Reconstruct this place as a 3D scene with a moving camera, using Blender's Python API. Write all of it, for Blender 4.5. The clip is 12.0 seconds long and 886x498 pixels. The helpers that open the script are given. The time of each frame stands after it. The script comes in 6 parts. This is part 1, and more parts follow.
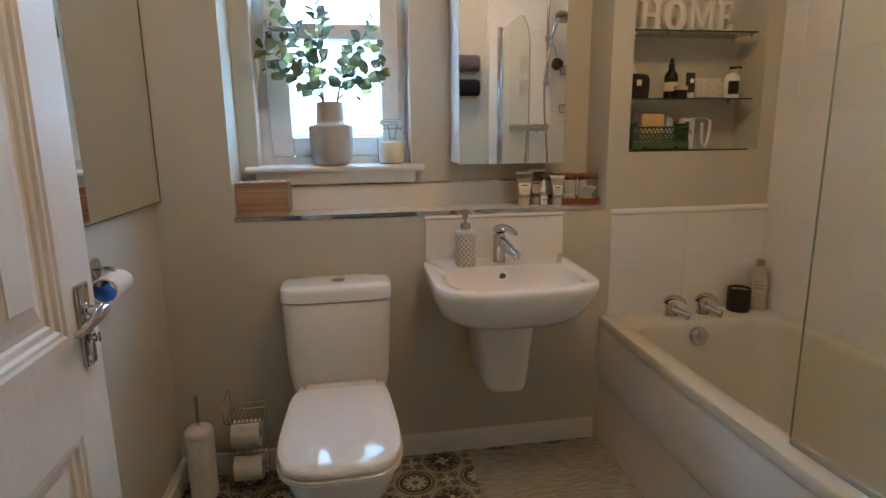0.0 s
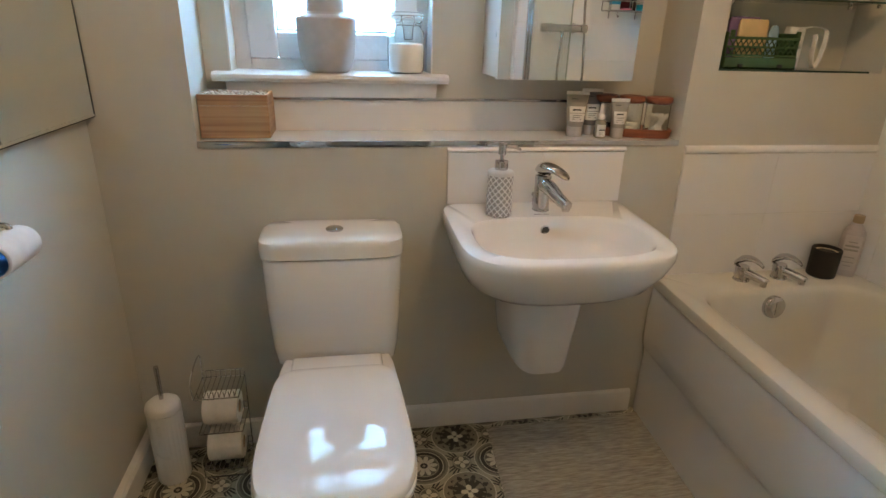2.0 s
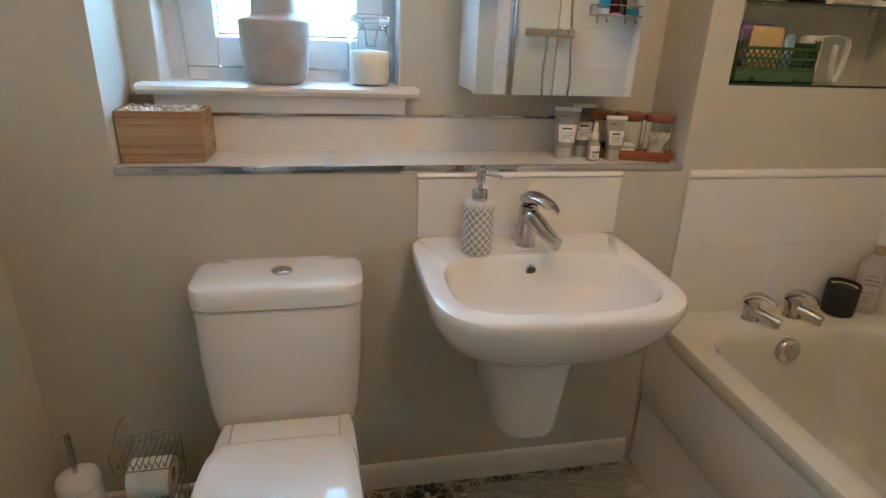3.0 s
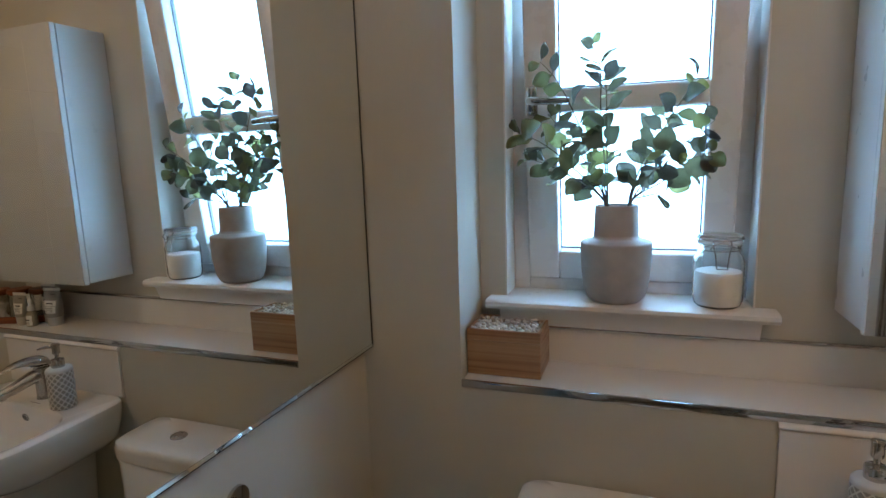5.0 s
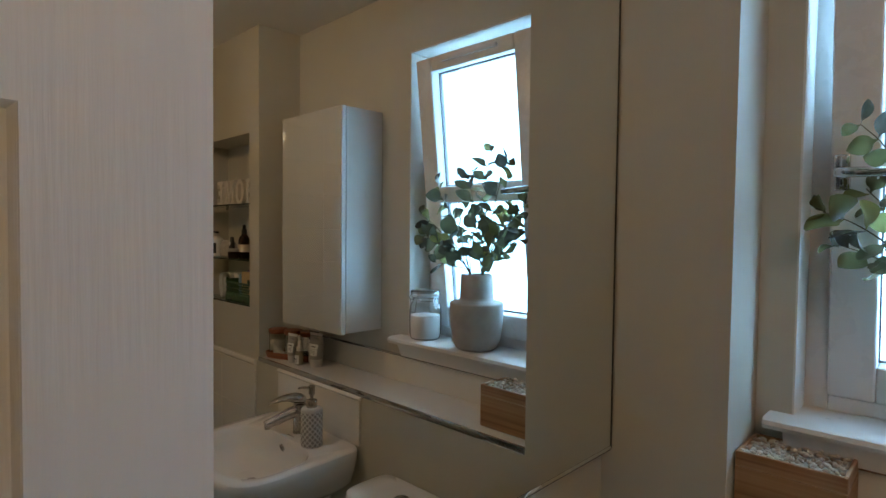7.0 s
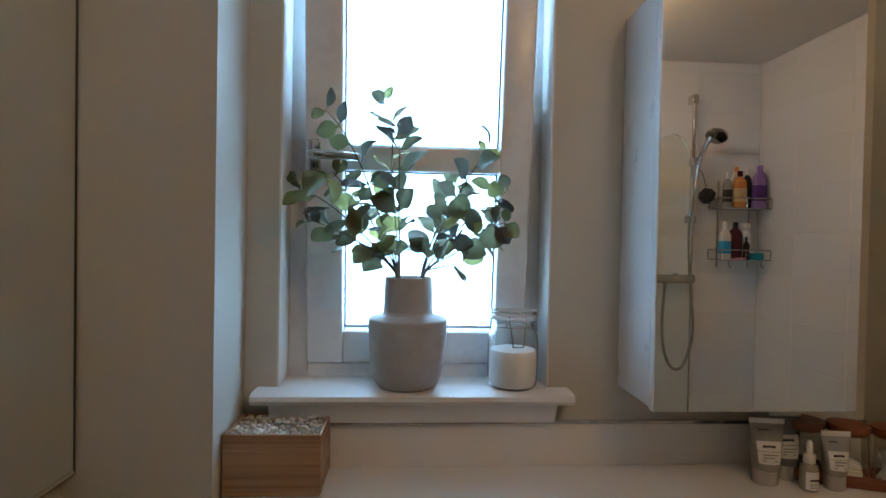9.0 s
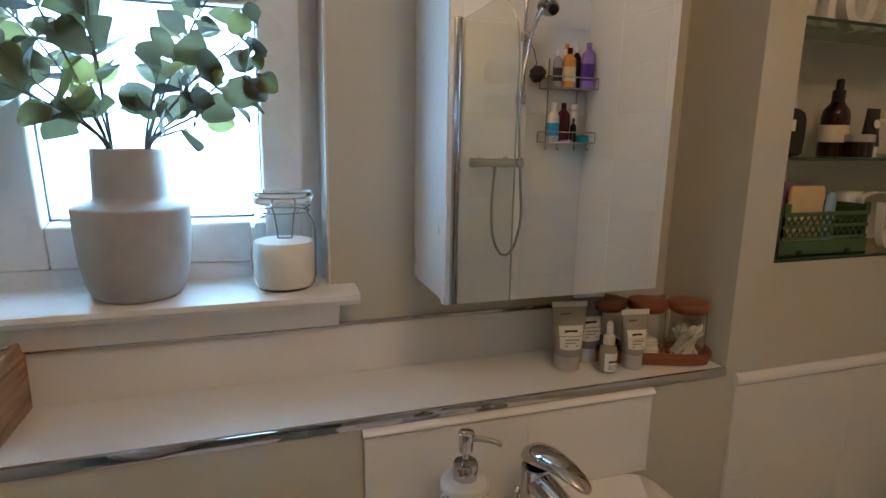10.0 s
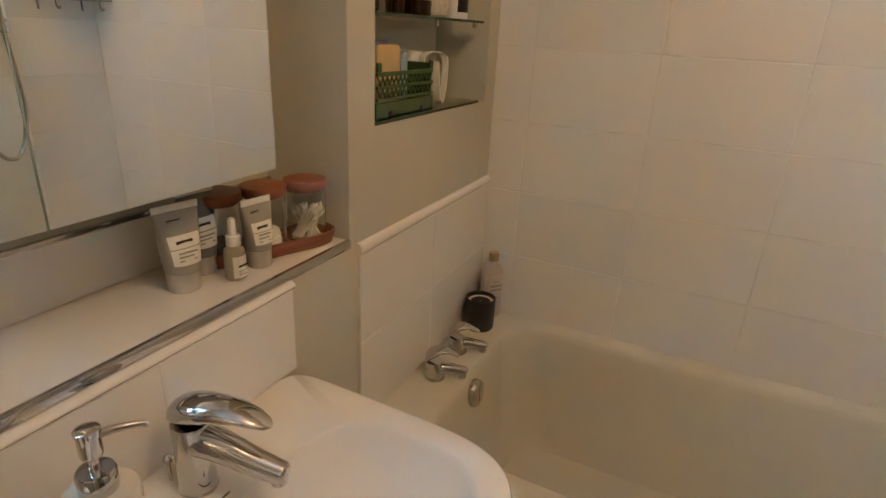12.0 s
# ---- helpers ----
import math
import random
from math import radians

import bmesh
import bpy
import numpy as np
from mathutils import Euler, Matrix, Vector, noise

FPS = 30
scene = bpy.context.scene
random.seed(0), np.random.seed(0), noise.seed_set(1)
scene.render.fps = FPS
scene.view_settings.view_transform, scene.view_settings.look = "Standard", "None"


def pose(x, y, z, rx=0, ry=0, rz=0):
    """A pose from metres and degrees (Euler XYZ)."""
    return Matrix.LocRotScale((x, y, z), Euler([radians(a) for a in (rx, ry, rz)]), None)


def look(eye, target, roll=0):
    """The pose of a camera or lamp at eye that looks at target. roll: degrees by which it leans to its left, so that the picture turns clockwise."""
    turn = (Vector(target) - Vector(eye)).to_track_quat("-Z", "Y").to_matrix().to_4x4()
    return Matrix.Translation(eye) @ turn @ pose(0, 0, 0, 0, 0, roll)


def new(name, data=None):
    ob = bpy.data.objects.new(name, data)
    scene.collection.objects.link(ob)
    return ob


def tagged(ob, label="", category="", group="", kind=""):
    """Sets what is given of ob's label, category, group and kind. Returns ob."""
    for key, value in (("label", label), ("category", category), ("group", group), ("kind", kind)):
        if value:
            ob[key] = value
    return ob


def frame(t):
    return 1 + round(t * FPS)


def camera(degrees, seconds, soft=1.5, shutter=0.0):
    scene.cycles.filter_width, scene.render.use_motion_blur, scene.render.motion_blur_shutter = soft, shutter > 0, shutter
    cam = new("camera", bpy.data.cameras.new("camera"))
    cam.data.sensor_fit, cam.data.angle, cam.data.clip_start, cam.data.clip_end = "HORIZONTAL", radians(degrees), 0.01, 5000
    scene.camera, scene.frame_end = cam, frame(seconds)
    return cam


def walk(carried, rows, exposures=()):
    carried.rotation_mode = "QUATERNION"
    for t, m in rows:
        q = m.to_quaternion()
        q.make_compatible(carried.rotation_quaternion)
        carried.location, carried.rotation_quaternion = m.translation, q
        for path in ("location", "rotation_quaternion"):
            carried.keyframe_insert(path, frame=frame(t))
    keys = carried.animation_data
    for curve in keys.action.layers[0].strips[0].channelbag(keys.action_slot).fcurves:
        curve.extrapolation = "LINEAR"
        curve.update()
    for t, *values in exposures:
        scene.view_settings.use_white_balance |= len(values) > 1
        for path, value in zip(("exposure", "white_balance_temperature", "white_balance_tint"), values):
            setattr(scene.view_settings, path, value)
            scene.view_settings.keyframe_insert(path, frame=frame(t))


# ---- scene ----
cam = camera(76.8, 12.0)
PATH = [
    (0, (0.648, -2.087, 1.254), (0.973, -0.154, 0.856), -0.7),
    (0.5, (0.603, -1.977, 1.219), (0.886, -0.085, 0.634), 0.6),
    (1, (0.579, -1.863, 1.225), (0.852, -0.004, 0.541), 1.1),
    (1.5, (0.582, -1.762, 1.245), (0.871, 0.082, 0.527), 1.3),
    (2, (0.642, -1.599, 1.274), (0.966, 0.234, 0.543), 1.7),
    (2.5, (0.717, -1.453, 1.285), (1.076, 0.372, 0.549), 2.1),
    (2.7, (0.726, -1.406, 1.281), (1.106, 0.415, 0.546), 2.3),
    (4.3, (0.688, -1.262, 1.395), (0.708, 0.671, 0.885), 0.5),
    (4.5, (0.686, -1.256, 1.434), (0.508, 0.682, 0.972), -0.7),
    (5, (0.650, -1.253, 1.512), (-0.015, 0.607, 1.197), -1.8),
    (5.5, (0.594, -1.263, 1.539), (-0.452, 0.431, 1.346), -1.5),
    (6, (0.576, -1.259, 1.547), (-0.710, 0.268, 1.426), -0.7),
    (6.5, (0.566, -1.210, 1.531), (-0.849, 0.201, 1.448), 0.5),
    (6.7, (0.567, -1.190, 1.529), (-0.856, 0.214, 1.452), 0.7),
    (8.3, (0.598, -1.117, 1.500), (0.188, 0.840, 1.473), 0.8),
    (8.5, (0.605, -1.103, 1.493), (0.329, 0.877, 1.474), 0.9),
    (9, (0.586, -1.036, 1.470), (0.716, 0.959, 1.439), 1.1),
    (9.5, (0.679, -0.925, 1.454), (1.046, 1.030, 1.242), 0.7),
    (10, (0.786, -0.815, 1.413), (1.410, 1.044, 1.023), 1.0),
    (10.5, (0.866, -0.777, 1.393), (1.776, 0.925, 0.870), 1.7),
    (11, (0.860, -0.692, 1.373), (2.083, 0.773, 0.772), 3.3),
    (11.5, (0.821, -0.642, 1.383), (2.366, 0.437, 0.715), 2.5),
    (12, (0.814, -0.596, 1.364), (2.501, 0.190, 0.632), 3.0),
]
walk(cam, [(t, look(eye, target, roll)) for t, eye, target, roll in PATH], [(0, -0.1, 6800, 8), (0.5, 0.16, 6650, 5), (1.5, 0.36, 6400, 4), (2.7, 0.33, 6300, 5), (4.5, -0.4, 6350, 8), (5.0, -0.76, 6350, 8), (5.5, -0.93, 6500, 6), (6.5, -0.97, 6750, 4), (8.5, -1.42, 6650, 9), (9.0, -0.98, 6650, 9), (9.5, -0.75, 6650, 8), (10.0, -0.44, 6650, 7), (11, 0.1, 6950, 6), (12, 0.1, 7400, 8)])

# ---- light and exposure ----
world = bpy.data.worlds.new("world")
world.use_nodes = True
scene.world = world
sky = world.node_tree.nodes.new("ShaderNodeTexSky")
sky.sky_type, sky.sun_disc = "NISHITA", False
sky.sun_elevation, sky.sun_rotation = radians(38), radians(60)
world.node_tree.links.new(sky.outputs["Color"], world.node_tree.nodes["Background"].inputs["Color"])
world.node_tree.nodes["Background"].inputs["Strength"].default_value = 0.1


# the warm three-bulb ceiling lamp
LAMP_X, LAMP_Y = 1.2, -1.02
BULBS = [(LAMP_X + 0.13 * dx, LAMP_Y + 0.13 * dy, 2.262) for dx, dy in ((-0.9, -0.4), (0.1, 0.9), (0.9, -0.5))]
for spot in BULBS:
    bulb = bpy.data.lights.new("ceiling_lamp_light", "POINT")
    bulb.energy, bulb.color, bulb.shadow_soft_size = 4.4, (1.0, 0.65, 0.365), 0.028
    new("ceiling_lamp_light", bulb).location = spot


# ---- materials ----
class Val:
    """Arithmetic on node sockets."""

    def __init__(self, tree, socket):
        self.tree, self.socket = tree, socket

    def op(self, kind, other=None, third=None):
        node = self.tree.nodes.new("ShaderNodeMath")
        node.operation = kind
        for slot, value in zip(node.inputs, (self, other, third)):
            if isinstance(value, Val):
                self.tree.links.new(value.socket, slot)
            elif value is not None:
                slot.default_value = value
        return Val(self.tree, node.outputs[0])

    def __add__(self, o): return self.op("ADD", o)
    def __sub__(self, o): return self.op("SUBTRACT", o)
    def __mul__(self, o): return self.op("MULTIPLY", o)
    def lt(self, o): return self.op("LESS_THAN", o)
    def gt(self, o): return self.op("GREATER_THAN", o)


def material(name, colour, rough=0.5, metal=0.0, spec=0.5, trans=0.0, ior=1.45, coat=0.0):
    mat = bpy.data.materials.new(name)
    mat.use_nodes = True
    b = mat.node_tree.nodes["Principled BSDF"]
    b.inputs["Base Color"].default_value = (*colour, 1)
    b.inputs["Roughness"].default_value = rough
    b.inputs["Metallic"].default_value = metal
    b.inputs["Specular IOR Level"].default_value = spec
    b.inputs["Transmission Weight"].default_value = trans
    b.inputs["IOR"].default_value = ior
    b.inputs["Coat Weight"].default_value = coat
    return mat


def coords(mat, scale=(1, 1, 1), kind="Object"):
    tree = mat.node_tree
    tc, mp = tree.nodes.new("ShaderNodeTexCoord"), tree.nodes.new("ShaderNodeMapping")
    mp.inputs["Scale"].default_value = scale
    tree.links.new(tc.outputs[kind], mp.inputs["Vector"])
    return mp.outputs["Vector"]


def noise_out(mat, scale, detail=4, stretch=(1, 1, 1), kind="Object"):
    node = mat.node_tree.nodes.new("ShaderNodeTexNoise")
    node.inputs["Scale"].default_value, node.inputs["Detail"].default_value = scale, detail
    mat.node_tree.links.new(coords(mat, stretch, kind), node.inputs["Vector"])
    return node.outputs["Fac"]


def ramp(mat, fac, stops):
    node = mat.node_tree.nodes.new("ShaderNodeValToRGB")
    els = node.color_ramp.elements
    while len(els) < len(stops):
        els.new(0.5)
    for el, (p, c) in zip(els, stops):
        el.position, el.color = p, (*c, 1)
    mat.node_tree.links.new(fac, node.inputs["Fac"])
    return node.outputs["Color"]


def bump(mat, height, strength, distance):
    node = mat.node_tree.nodes.new("ShaderNodeBump")
    node.inputs["Strength"].default_value, node.inputs["Distance"].default_value = strength, distance
    mat.node_tree.links.new(height, node.inputs["Height"])
    mat.node_tree.links.new(node.outputs["Normal"], mat.node_tree.nodes["Principled BSDF"].inputs["Normal"])


def feed(mat, slot, socket):
    mat.node_tree.links.new(socket, mat.node_tree.nodes["Principled BSDF"].inputs[slot])


def shades(c, lo=0.93, hi=1.05):
    return [(0.3, tuple(v * lo for v in c)), (0.7, tuple(min(v * hi, 1) for v in c))]


def worn(name, colour, rough, scale=3.0, lo=0.93, hi=1.04, fine=180.0, strength=0.08, distance=0.0005, rough_var=0.08, **more):
    """A surface with soft blotches, uneven gloss and fine relief."""
    mat = material(name, colour, rough, **more)
    feed(mat, "Base Color", ramp(mat, noise_out(mat, scale, 5), shades(colour, lo, hi)))
    r = Val(mat.node_tree, noise_out(mat, scale * 4, 6)) * (2 * rough_var) + (rough - rough_var)
    feed(mat, "Roughness", r.socket)
    bump(mat, noise_out(mat, fine, 3), strength, distance)
    return mat


WALL = worn("wall_paint", (0.555, 0.522, 0.44), 0.62, 2.5, 0.95, 1.03, 260, 0.15, 0.0006)
CEIL = worn("ceiling_paint", (0.74, 0.71, 0.66), 0.8, 2.0, 0.96, 1.02, 200, 0.1)
GLOSS_WHITE = worn("gloss_white_paint", (0.78, 0.76, 0.73), 0.3, 3.0, 0.95, 1.02, 120, 0.06)
UPVC = worn("white_window_plastic", (0.8, 0.8, 0.8), 0.28, 4.0, 0.95, 1.02, 80, 0.03)
CERAMIC = worn("white_glazed_ceramic", (0.82, 0.8, 0.77), 0.07, 2.0, 0.98, 1.01, 14, 0.02, 0.001, 0.02, coat=0.3)
SEAT = worn("smooth_white_seat_plastic", (0.81, 0.79, 0.76), 0.05, 2.0, 0.985, 1.01, 3, 0.01, 0.0005, 0.01)
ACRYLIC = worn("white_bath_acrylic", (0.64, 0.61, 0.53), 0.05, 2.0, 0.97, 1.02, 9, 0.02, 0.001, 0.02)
PANEL = worn("bath_panel_acrylic", (0.76, 0.74, 0.71), 0.22, 1.6, 0.96, 1.02, 6, 0.05, 0.003, 0.04)
GROUT = worn("grout", (0.77, 0.74, 0.68), 0.85, 20, 0.85, 1.05, 400, 0.3)
CHROME = worn("chrome", (0.6, 0.6, 0.61), 0.05, 30, 0.95, 1.0, 60, 0.01, 0.0003, 0.03, metal=1.0)
STEEL = worn("brushed_steel", (0.6, 0.59, 0.57), 0.25, 30, 0.9, 1.0, 300, 0.05, 0.0003, 0.06, metal=1.0)
MIRROR = material("mirror_silver", (0.86, 0.88, 0.86), 0.0, 1.0)
DARK_EDGE = worn("dark_edge", (0.05, 0.05, 0.045), 0.4)
GASKET = worn("grey_rubber", (0.16, 0.17, 0.19), 0.5)
GLASS = material("clear_glass", (0.98, 1.0, 0.99), 0.0, trans=1.0, ior=1.45)
GREEN_GLASS = material("green_edge_glass", (0.55, 0.75, 0.64), 0.02, trans=1.0, ior=1.45)
PANE = material("window_pane", (1, 1, 1), 0.05, trans=1.0, ior=1.02)
SCREEN_GLASS = material("screen_glass", (0.93, 0.97, 0.94), 0.0, trans=1.0, ior=1.22)

# white glazed tiles, each a touch different
TILE = material("white_wall_tile", (0.8, 0.78, 0.75), 0.06, coat=0.3)
_info = TILE.node_tree.nodes.new("ShaderNodeObjectInfo")
feed(TILE, "Base Color", ramp(TILE, _info.outputs["Random"], [(0.0, (0.765, 0.745, 0.71)), (1.0, (0.81, 0.79, 0.76))]))
bump(TILE, noise_out(TILE, 7, 2), 0.12, 0.004)

# wood-grained moulded door skin
DOOR = material("grained_white_door", (0.76, 0.73, 0.72), 0.33)
feed(DOOR, "Base Color", ramp(DOOR, noise_out(DOOR, 60, 5, (1, 1, 0.03)), [(0.25, (0.735, 0.72, 0.685)), (0.7, (0.76, 0.745, 0.71))]))
bump(DOOR, noise_out(DOOR, 190, 3, (1, 1, 0.05)), 0.5, 0.0012)

# bamboo
BAMBOO = material("bamboo", (0.5, 0.28, 0.12), 0.42)
_band = noise_out(BAMBOO, 30, 6, (0.04, 0.3, 2.4))
feed(BAMBOO, "Base Color", ramp(BAMBOO, _band, [(0.25, (0.19, 0.09, 0.042)), (0.45, (0.34, 0.185, 0.09)), (0.6, (0.43, 0.26, 0.135)), (0.8, (0.28, 0.145, 0.07))]))
bump(BAMBOO, _band, 0.2, 0.0006)

# red-brown turned wood
RED_WOOD = material("red_brown_wood", (0.24, 0.075, 0.035), 0.4)
_grain = noise_out(RED_WOOD, 40, 6, (0.15, 1, 2))
feed(RED_WOOD, "Base Color", ramp(RED_WOOD, _grain, [(0.3, (0.17, 0.05, 0.024)), (0.7, (0.3, 0.1, 0.045))]))

# ribbed cotton mat
MAT = material("ribbed_grey_cotton", (0.3, 0.285, 0.26), 0.95, spec=0.1)
feed(MAT, "Base Color", ramp(MAT, noise_out(MAT, 110, 4, (0.22, 2.0, 1)), [(0.3, (0.27, 0.25, 0.21)), (0.7, (0.49, 0.46, 0.395))]))
bump(MAT, noise_out(MAT, 240, 3, (0.4, 1.5, 1)), 0.5, 0.003)


def floor_material():
    """Printed vinyl: daisy roundels and flower roundels on a quarter-metre lattice, fans and small crosses between."""
    mat = material("patterned_vinyl_floor", (0.5, 0.5, 0.45), 0.38)
    tree = mat.node_tree
    sep = tree.nodes.new("ShaderNodeSeparateXYZ")
    tree.links.new(coords(mat), sep.inputs[0])
    x, y = Val(tree, sep.outputs[0]), Val(tree, sep.outputs[1])
    P = 0.2475

    def cell(dx, dy, pitch=P):
        u = ((x - dx) * (1 / pitch)).op("ADD", 100.5).op("FRACT") - 0.5
        v = ((y - dy) * (1 / pitch)).op("ADD", 100.5).op("FRACT") - 0.5
        u, v = u * pitch, v * pitch
        return (u * u + v * v).op("SQRT"), v.op("ARCTAN2", u)

    def ring(r, a, b):
        return r.gt(a) * r.lt(b)

    def petals(r, th, n, r0, r1, phase=0.0, power=1.0):
        """Petals between r0 and r1, rounded at the outer end."""
        lobe = (th * (n / 2) + phase).op("COSINE").op("ABSOLUTE").op("POWER", power)
        return r.gt(r0) * r.lt(lobe * (r1 - r0) + r0)

    dark, mid, grey, pale, white = (0.028, 0.026, 0.021), (0.13, 0.122, 0.094), (0.24, 0.225, 0.172), (0.4, 0.375, 0.285), (0.64, 0.605, 0.49)
    layers = []
    # ground, then fans and crosses round the roundels
    rA, tA = cell(0.106, -0.200)
    rB, tB = cell(0.106 + P / 2, -0.200 - P / 2)
    rC, tC = cell(0.106 + P / 2, -0.200)
    rD, tD = cell(0.106, -0.200 - P / 2)
    for r, t in ((rC, tC), (rD, tD)):
        corner = (t * 2.0).op("COSINE").op("ABSOLUTE").lt(0.8)
        layers += [(petals(r, t, 28, 0.026, 0.064, 0.0, 1.6) * corner, dark), (ring(r, 0.0, 0.034) * corner, dark), (ring(r, 0.0, 0.031), grey), (ring(r, 0.0, 0.0285), pale),
                   (ring(r, 0.0, 0.026), mid), (petals(r, t, 4, 0.0, 0.025, 0.0, 0.6), white), (ring(r, 0.0, 0.0045), grey)]
    layers += [(rA.lt(0.0815), white), (rA.lt(0.0785), grey), (rA.lt(0.071), mid), (rA.lt(0.063), white), (rA.lt(0.0605), dark), (rA.lt(0.0485), pale), (rA.lt(0.0455), mid),
               (petals(rA, tA, 10, 0.012, 0.044, 0.0, 0.5), white), (rA.lt(0.012), dark), (rA.lt(0.005), pale)]
    layers += [(rB.lt(0.0815), white), (rB.lt(0.0785), grey), (petals(rB, tB, 8, 0.014, 0.066, 0.0, 3.2), dark), (petals(rB, tB, 16, 0.048, 0.069, 0.0, 1.0), dark), (petals(rB, tB, 8, 0.052, 0.064, 0.0, 2.5), grey),
               (petals(rB, tB, 4, 0.018, 0.052, 0.785, 5.0), dark), (petals(rB, tB, 4, 0.0, 0.027, 0.0, 0.7), white), (rB.lt(0.005), mid)]
    last = None
    for mask, colour in layers:
        mix = tree.nodes.new("ShaderNodeMix")
        mix.data_type = "RGBA"
        tree.links.new(mask.socket, mix.inputs["Factor"])
        if last is None:
            mix.inputs[6].default_value = (*pale, 1)
        else:
            tree.links.new(last, mix.inputs[6])
        mix.inputs[7].default_value = (*colour, 1)
        last = mix.outputs[2]
    # wear: soft pale blotches over the print
    wear = tree.nodes.new("ShaderNodeMix")
    wear.data_type = "RGBA"
    tree.links.new((Val(tree, noise_out(mat, 35, 6)) * 0.16).socket, wear.inputs["Factor"])
    tree.links.new(last, wear.inputs[6])
    wear.inputs[7].default_value = (0.25, 0.24, 0.21, 1)
    feed(mat, "Base Color", wear.outputs[2])
    bump(mat, noise_out(mat, 300, 3), 0.15, 0.0005)
    return mat


FLOOR = floor_material()


# ---- mesh helpers ----
def part(name, bm, mat, parent=None, label="", smooth=40):
    mesh = bpy.data.meshes.new(name)
    bmesh.ops.recalc_face_normals(bm, faces=bm.faces)
    bm.to_mesh(mesh)
    bm.free()
    mesh.materials.append(mat)
    if smooth:
        mesh.shade_smooth()
        mesh.set_sharp_from_angle(angle=radians(smooth))
    ob = new(name, mesh)
    ob.parent = parent
    if label:
        tagged(ob, label)
    return ob


def thing(name, place=(0, 0, 0), label="", category="", group="", kind="", turn=0):
    ob = new(name)
    ob.empty_display_size = 0.05
    ob.matrix_world = pose(*place, 0, 0, turn)
    return tagged(ob, label, category, group, kind)


def add_box(bm, x0, x1, y0, y1, z0, z1, bevel=0.0, seg=2):
    made = bmesh.ops.create_cube(bm, size=1.0)["verts"]
    bmesh.ops.scale(bm, vec=(x1 - x0, y1 - y0, z1 - z0), verts=made)
    bmesh.ops.translate(bm, vec=((x0 + x1) / 2, (y0 + y1) / 2, (z0 + z1) / 2), verts=made)
    if bevel:
        edges = list({e for v in made for e in v.link_edges})
        bmesh.ops.bevel(bm, geom=edges, offset=bevel, segments=seg, affect="EDGES", profile=0.5)
    return bm


def box(x0, x1, y0, y1, z0, z1, bevel=0.0, seg=2):
    return add_box(bmesh.new(), x0, x1, y0, y1, z0, z1, bevel, seg)


def loft(sections, bm=None, cap=(True, True)):
    """A skin over rings of points with the same count."""
    bm = bm or bmesh.new()
    rings = [[bm.verts.new(p) for p in s] for s in sections]
    n = len(rings[0])
    for a, b in zip(rings, rings[1:]):
        for i in range(n):
            bm.faces.new((a[i], a[(i + 1) % n], b[(i + 1) % n], b[i]))
    if cap[0]:
        bm.faces.new(rings[0][::-1])
    if cap[1]:
        bm.faces.new(rings[-1])
    return bm


def lathe(profile, cx=0, cy=0, cz=0, seg=40, bm=None, cap=(True, True)):
    """Turned shape; profile: (radius, z)."""
    rings = [[(cx + max(r, 1e-4) * math.cos(2 * math.pi * i / seg), cy + max(r, 1e-4) * math.sin(2 * math.pi * i / seg), cz + z) for i in range(seg)] for r, z in profile]
    return loft(rings, bm, cap)


def squircle(cx, cy, hw, back, front, z, eb=4.0, ef=3.0, seg=64, taper=0.0):
    """A rounded outline, squarer with a higher exponent; back towards +y, front towards -y; taper narrows the back."""
    out = []
    for i in range(seg):
        t = 2 * math.pi * i / seg
        c, s = math.cos(t), math.sin(t)
        e, d = (eb, back) if s >= 0 else (ef, front)
        yy = math.copysign(abs(s) ** (2 / e), s)
        xx = math.copysign(abs(c) ** (2 / e), c)
        k = 1 - taper * (yy * 0.5 + 0.5)
        out.append((cx + hw * k * xx, cy + d * yy, z))
    return out


def spline(points, n=8):
    """A smooth line through the points."""
    pts = [Vector(p) for p in points]
    pts = [2 * pts[0] - pts[1]] + pts + [2 * pts[-1] - pts[-2]]
    out = []
    for a, b, c, d in zip(pts, pts[1:], pts[2:], pts[3:]):
        for i in range(n):
            t = i / n
            out.append(0.5 * ((2 * b) + (c - a) * t + (2 * a - 5 * b + 4 * c - d) * t * t + (3 * b - a - 3 * c + d) * t ** 3))
    return out + [pts[-2]]


def tube(points, radius, seg=8, bm=None, smooth=0, closed=False):
    """A round bar along points; radius: one number, or one for each point."""
    pts = spline(points, smooth) if smooth else [Vector(p) for p in points]
    radii = radius if isinstance(radius, (list, tuple)) else [radius] * len(pts)
    if len(radii) != len(pts):
        radii = [float(np.interp(i / (len(pts) - 1), np.linspace(0, 1, len(radii)), radii)) for i in range(len(pts))]
    up, rings, n = None, [], len(pts)
    for i, p in enumerate(pts):
        d = (pts[(i + 1) % n] - pts[i - 1]) if closed else (pts[min(i + 1, n - 1)] - pts[max(i - 1, 0)])
        d.normalize()
        if up is None:
            up = d.orthogonal().normalized()
        up = (up - d * up.dot(d)).normalized()
        side = d.cross(up)
        rings.append([p + radii[i] * (math.cos(2 * math.pi * k / seg) * up + math.sin(2 * math.pi * k / seg) * side) for k in range(seg)])
    if closed:
        rings.append(rings[0])
    return loft(rings, bm, (not closed, not closed))


